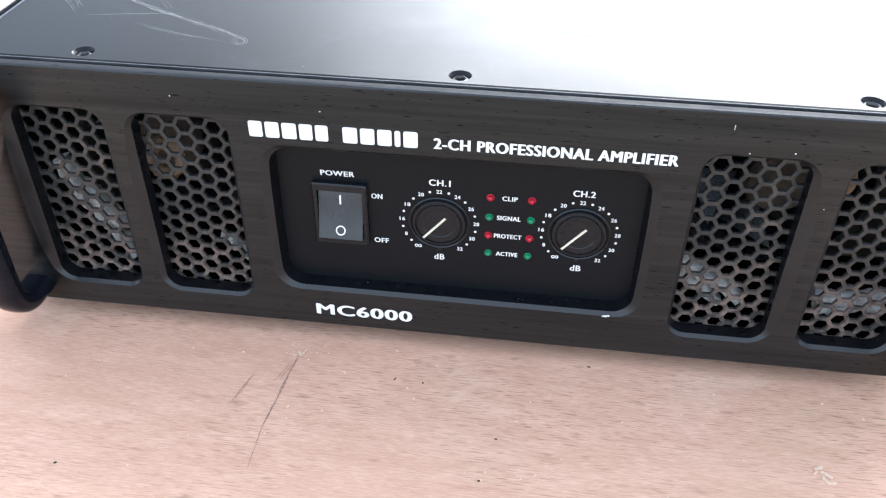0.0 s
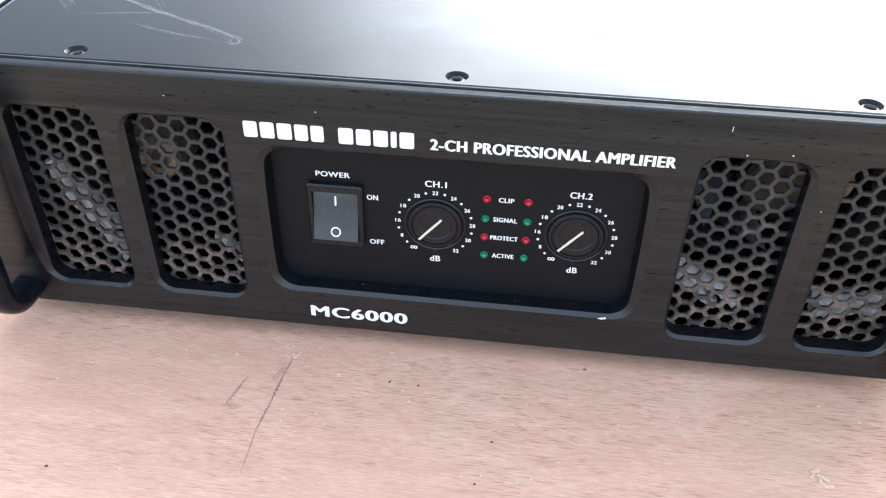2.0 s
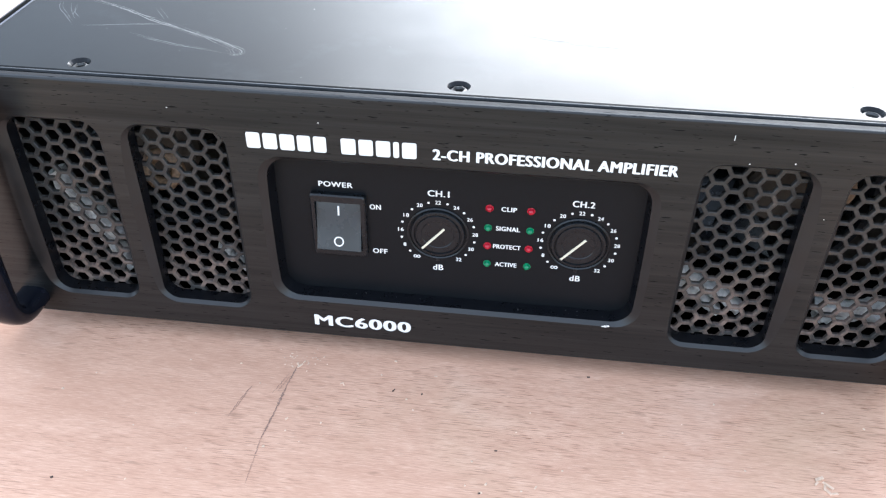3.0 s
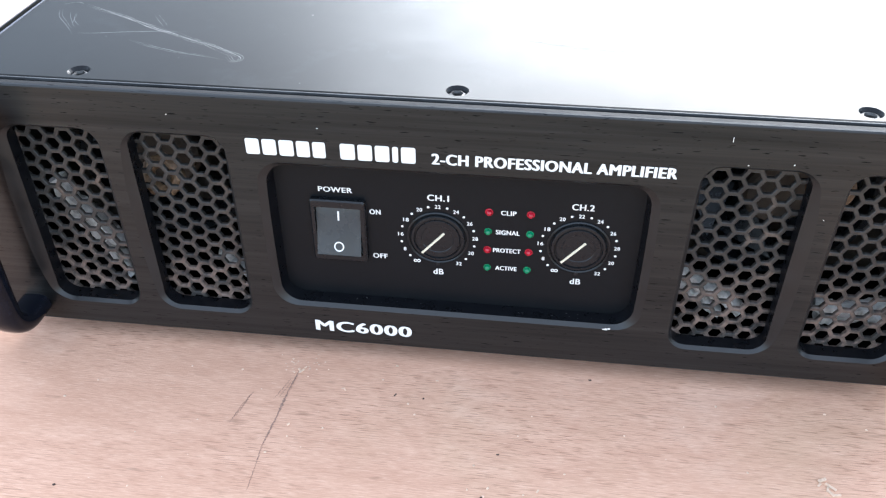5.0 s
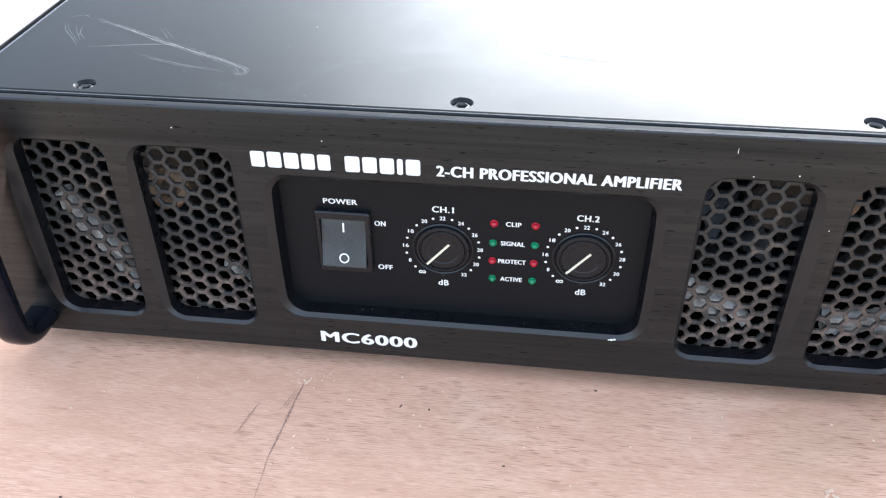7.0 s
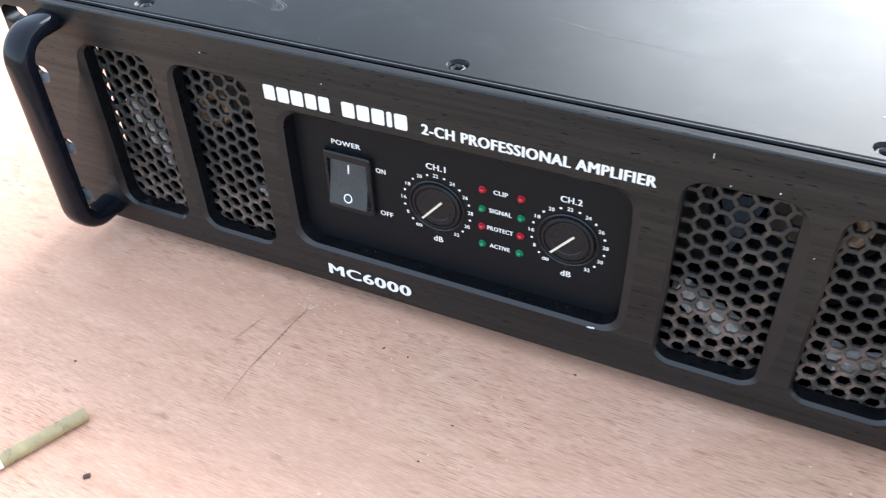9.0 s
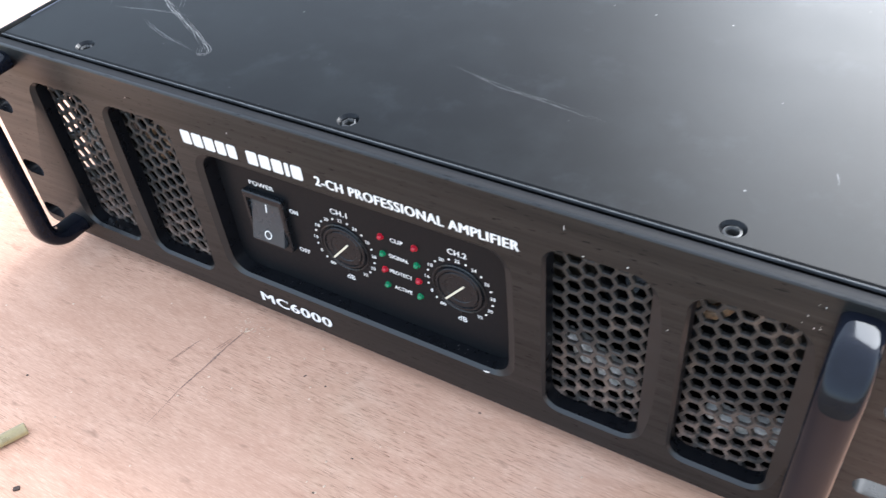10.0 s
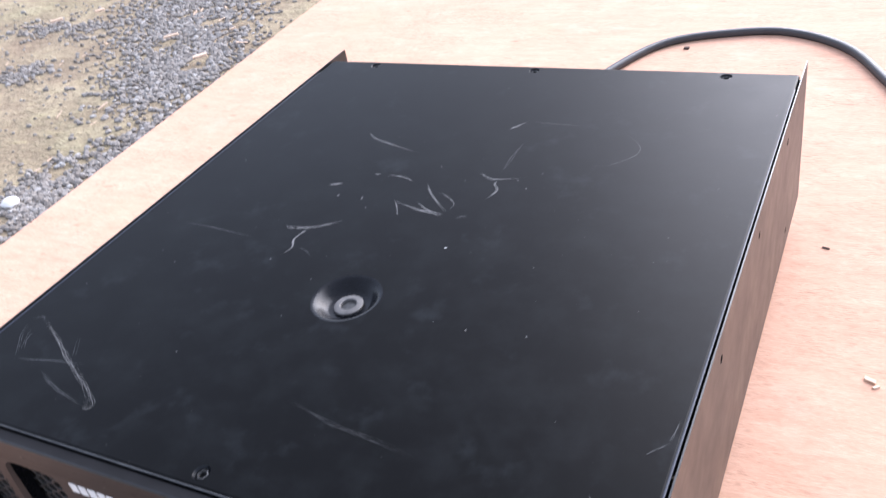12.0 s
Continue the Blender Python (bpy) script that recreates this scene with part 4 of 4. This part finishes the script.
# ---- cable, crumbs and marks on the board ----
bm = bmesh.new()
line = [(-0.060, 0.4925, 0.040), (-0.062, 0.530, 0.038), (-0.060, 0.600, 0.012), (-0.050, 0.690, 0.0048), (-0.022, 0.786, 0.0046), (0.022, 0.862, 0.0046), (0.096, 0.895, 0.0046), (0.163, 0.898, 0.0046), (0.231, 0.852, 0.0046),
        (0.280, 0.762, 0.0046), (0.340, 0.640, 0.0046), (0.420, 0.560, 0.0046), (0.500, 0.530, 0.0046), (0.600, 0.53, 0.0046)]
sweep(bm, spline(line, 10), 0.0046, 0.0046, 14, Vector((0.02, 0.03, 1)))
tagged(part("power_cable", bm, CORD, smooth=True), "thick dark grey mains cable lying on the plywood", "cable")

tube = thing("plastic_tube", "short olive-brown plastic tube lying on the plywood", "tube")
end, back = Vector((-0.1276, -0.1145, 0.0032)), Vector((-0.1478, -0.1592, 0.0032))
turn = (end - back).to_track_quat("Z", "Y").to_matrix().to_4x4()
bm = bmesh.new()
lathe(bm, [(0.0021, 0), (0.0031, 0), (0.0032, 0.0006), (0.0032, (end - back).length - 0.0006), (0.0030, (end - back).length), (0.0021, (end - back).length), (0.0021, 0)], Matrix.Translation(back) @ turn, 20)
part("tube_wall", bm, BRASS, tube, smooth=True)
bm = bmesh.new()
lathe(bm, [(0.0, -0.006), (0.0028, -0.006), (0.0033, -0.005), (0.0033, 0.010), (0.0030, 0.011)], Matrix.Translation(back) @ turn, 20)
part("tube_cap", bm, WHITE_STONE, tube, "white end cap", smooth=True)

bm = bmesh.new()
rng = random.Random(21)
for p, q, w, n in (((-0.0725, -0.0125), (-0.0743, -0.0264), 0.0009, 26), ((-0.0743, -0.0264), (-0.0753, -0.0416), 0.0014, 30), ((-0.0753, -0.0416), (-0.0772, -0.0581), 0.0011, 34),
                   ((-0.0772, -0.0581), (-0.0769, -0.0713), 0.0005, 26), ((-0.0769, -0.0713), (-0.0767, -0.0830), 0.0003, 24), ((-0.0752, -0.0179), (-0.0796, -0.0316), 0.0004, 30),
                   ((-0.0745, -0.0200), (-0.0775, -0.0300), 0.0003, 24), ((-0.0904, -0.0283), (-0.0933, -0.0370), 0.0005, 24), ((-0.0933, -0.0370), (-0.0956, -0.0479), 0.0004, 24), ((-0.0915, -0.0330), (-0.0940, -0.0440), 0.0003, 20)):
    strip(bm, p, q, 1.15 * w, 0.00025, 0.0002, n)
part("crack", bm, CRACK, board, "dark hairline split in the veneer")


dust = bmesh.new()
for k in range(150):
    near = k < 45
    x, y = (rng.gauss(-0.071, 0.006), rng.gauss(-0.008, 0.004)) if near else (rng.uniform(-0.3, 0.32), rng.uniform(-0.13, -0.002))
    r = rng.uniform(0.00015, 0.0005 if near else 0.0007)
    a0 = rng.uniform(0, 6)
    ring = [dust.verts.new((x + r * rng.uniform(0.6, 1.5) * math.cos(a0 + 1.26 * j), y + r * rng.uniform(0.6, 1.5) * math.sin(a0 + 1.26 * j), 0.0001)) for j in range(5)]
    tip = dust.verts.new((x, y, r * 0.8))
    for j in range(5):
        dust.faces.new((ring[j], ring[(j + 1) % 5], tip))
tagged(part("sawdust", dust, CHIP), "pale sawdust specks strewn over the plywood", "sawdust", kind="stuff")


def crumb(x, y, l, w, a, material, label, category, name):
    bm = bmesh.new()
    box(bm, -l / 2, l / 2, -w / 2, w / 2, 0, w * 0.6, w * 0.15)
    for v in bm.verts:
        v.co.x += 0.3 * w * noise.noise(Vector((v.co.y * 900, x * 90, 1)))
        v.co.y += 0.5 * w * noise.noise(Vector((v.co.x * 700, y * 90, 2)))
    bmesh.ops.transform(bm, matrix=Matrix.Translation((x, y, 0)) @ Matrix.Rotation(a, 4, "Z"), verts=bm.verts)
    return tagged(part(name, bm, material), label, category)


for x, y, l, w, a in ((0.1635, -0.0495, 0.0040, 0.0014, 0.4), (0.1665, -0.0525, 0.0050, 0.0012, -0.7), (0.1650, -0.0540, 0.0028, 0.0010, 1.4), (0.1620, -0.0520, 0.0022, 0.0009, 0.9)):
    crumb(x, y, l, w, a, CHIP, "pale splintered wood chip on the plywood", "wood chip", "wood_chip")
for x, y, l, w, a in ((0.1660, -0.0560, 0.0034, 0.0011, 2.2), (0.1685, -0.0565, 0.0026, 0.0010, 0.2)):
    crumb(x, y, l, w, a, CHIP, "pale splintered wood chip on the plywood", "wood chip", "wood_chip")
for x, y, l, w, a in ((-0.0713, -0.0124, 0.0032, 0.0009, 0.9), (-0.0724, -0.0118, 0.0026, 0.0008, 2.2), (-0.0700, -0.0095, 0.0016, 0.0006, 1.2), (-0.0259, -0.0035, 0.0014, 0.0009, 0.1), (-0.0489, -0.0211, 0.0018, 0.0006, 0.4),
                      (-0.0478, -0.0219, 0.0014, 0.0006, 2.0), (-0.0689, -0.0459, 0.0015, 0.0008, 0.8), (-0.0749, -0.0626, 0.0012, 0.0008, 0.3), (0.0443, -0.0693, 0.0018, 0.0007, 1.1), (-0.1000, -0.0144, 0.0011, 0.0007, 0.3), (-0.0053, -0.0109, 0.0014, 0.0006, 0.2)):
    crumb(x, y, l, w, a, CHIP, "tiny pale splinter crumb on the plywood", "crumb", "crumb")
for x, y, l, w, a in ((0.0671, -0.0020, 0.0014, 0.0007, 0.3), (-0.0238, -0.0224, 0.0018, 0.0006, 0.9), (-0.1056, -0.1395, 0.0030, 0.0020, 0.8), (0.0478, 0.8534, 0.0060, 0.0042, 0.2), (-0.0103, -0.0231, 0.0009, 0.0007, 0.5),
                      (0.0212, -0.0753, 0.0012, 0.0007, 0.1), (0.0264, -0.0520, 0.0013, 0.0006, 0.1), (0.2497, 0.4634, 0.0060, 0.0016, -0.2), (-0.1584, -0.0901, 0.0012, 0.0008, 0.4)):
    crumb(x, y, l, w, a, SPECK, "dark speck of dirt on the plywood", "dirt speck", "dirt_speck")
for x, y, l, w, a in ((0.293, 0.315, 0.0080, 0.0030, -0.3), (0.297, 0.310, 0.0050, 0.0020, 0.5), (-0.711, 0.807, 0.022, 0.008, 0.9), (-0.841, 0.884, 0.026, 0.006, 0.8), (-1.129, 1.0, 0.018, 0.008, 0.9), (-1.199, 0.95, 0.024, 0.007, 0.9)):
    ob = crumb(x, y, l, w, a, CHIP, "pale split wood splinter lying on the gravel" if x < -0.6 else "pale split wood splinter on the plywood", "wood chip", "wood_chip")
    if x < -0.6:
        ob.location.z = GROUND_Z + 0.009
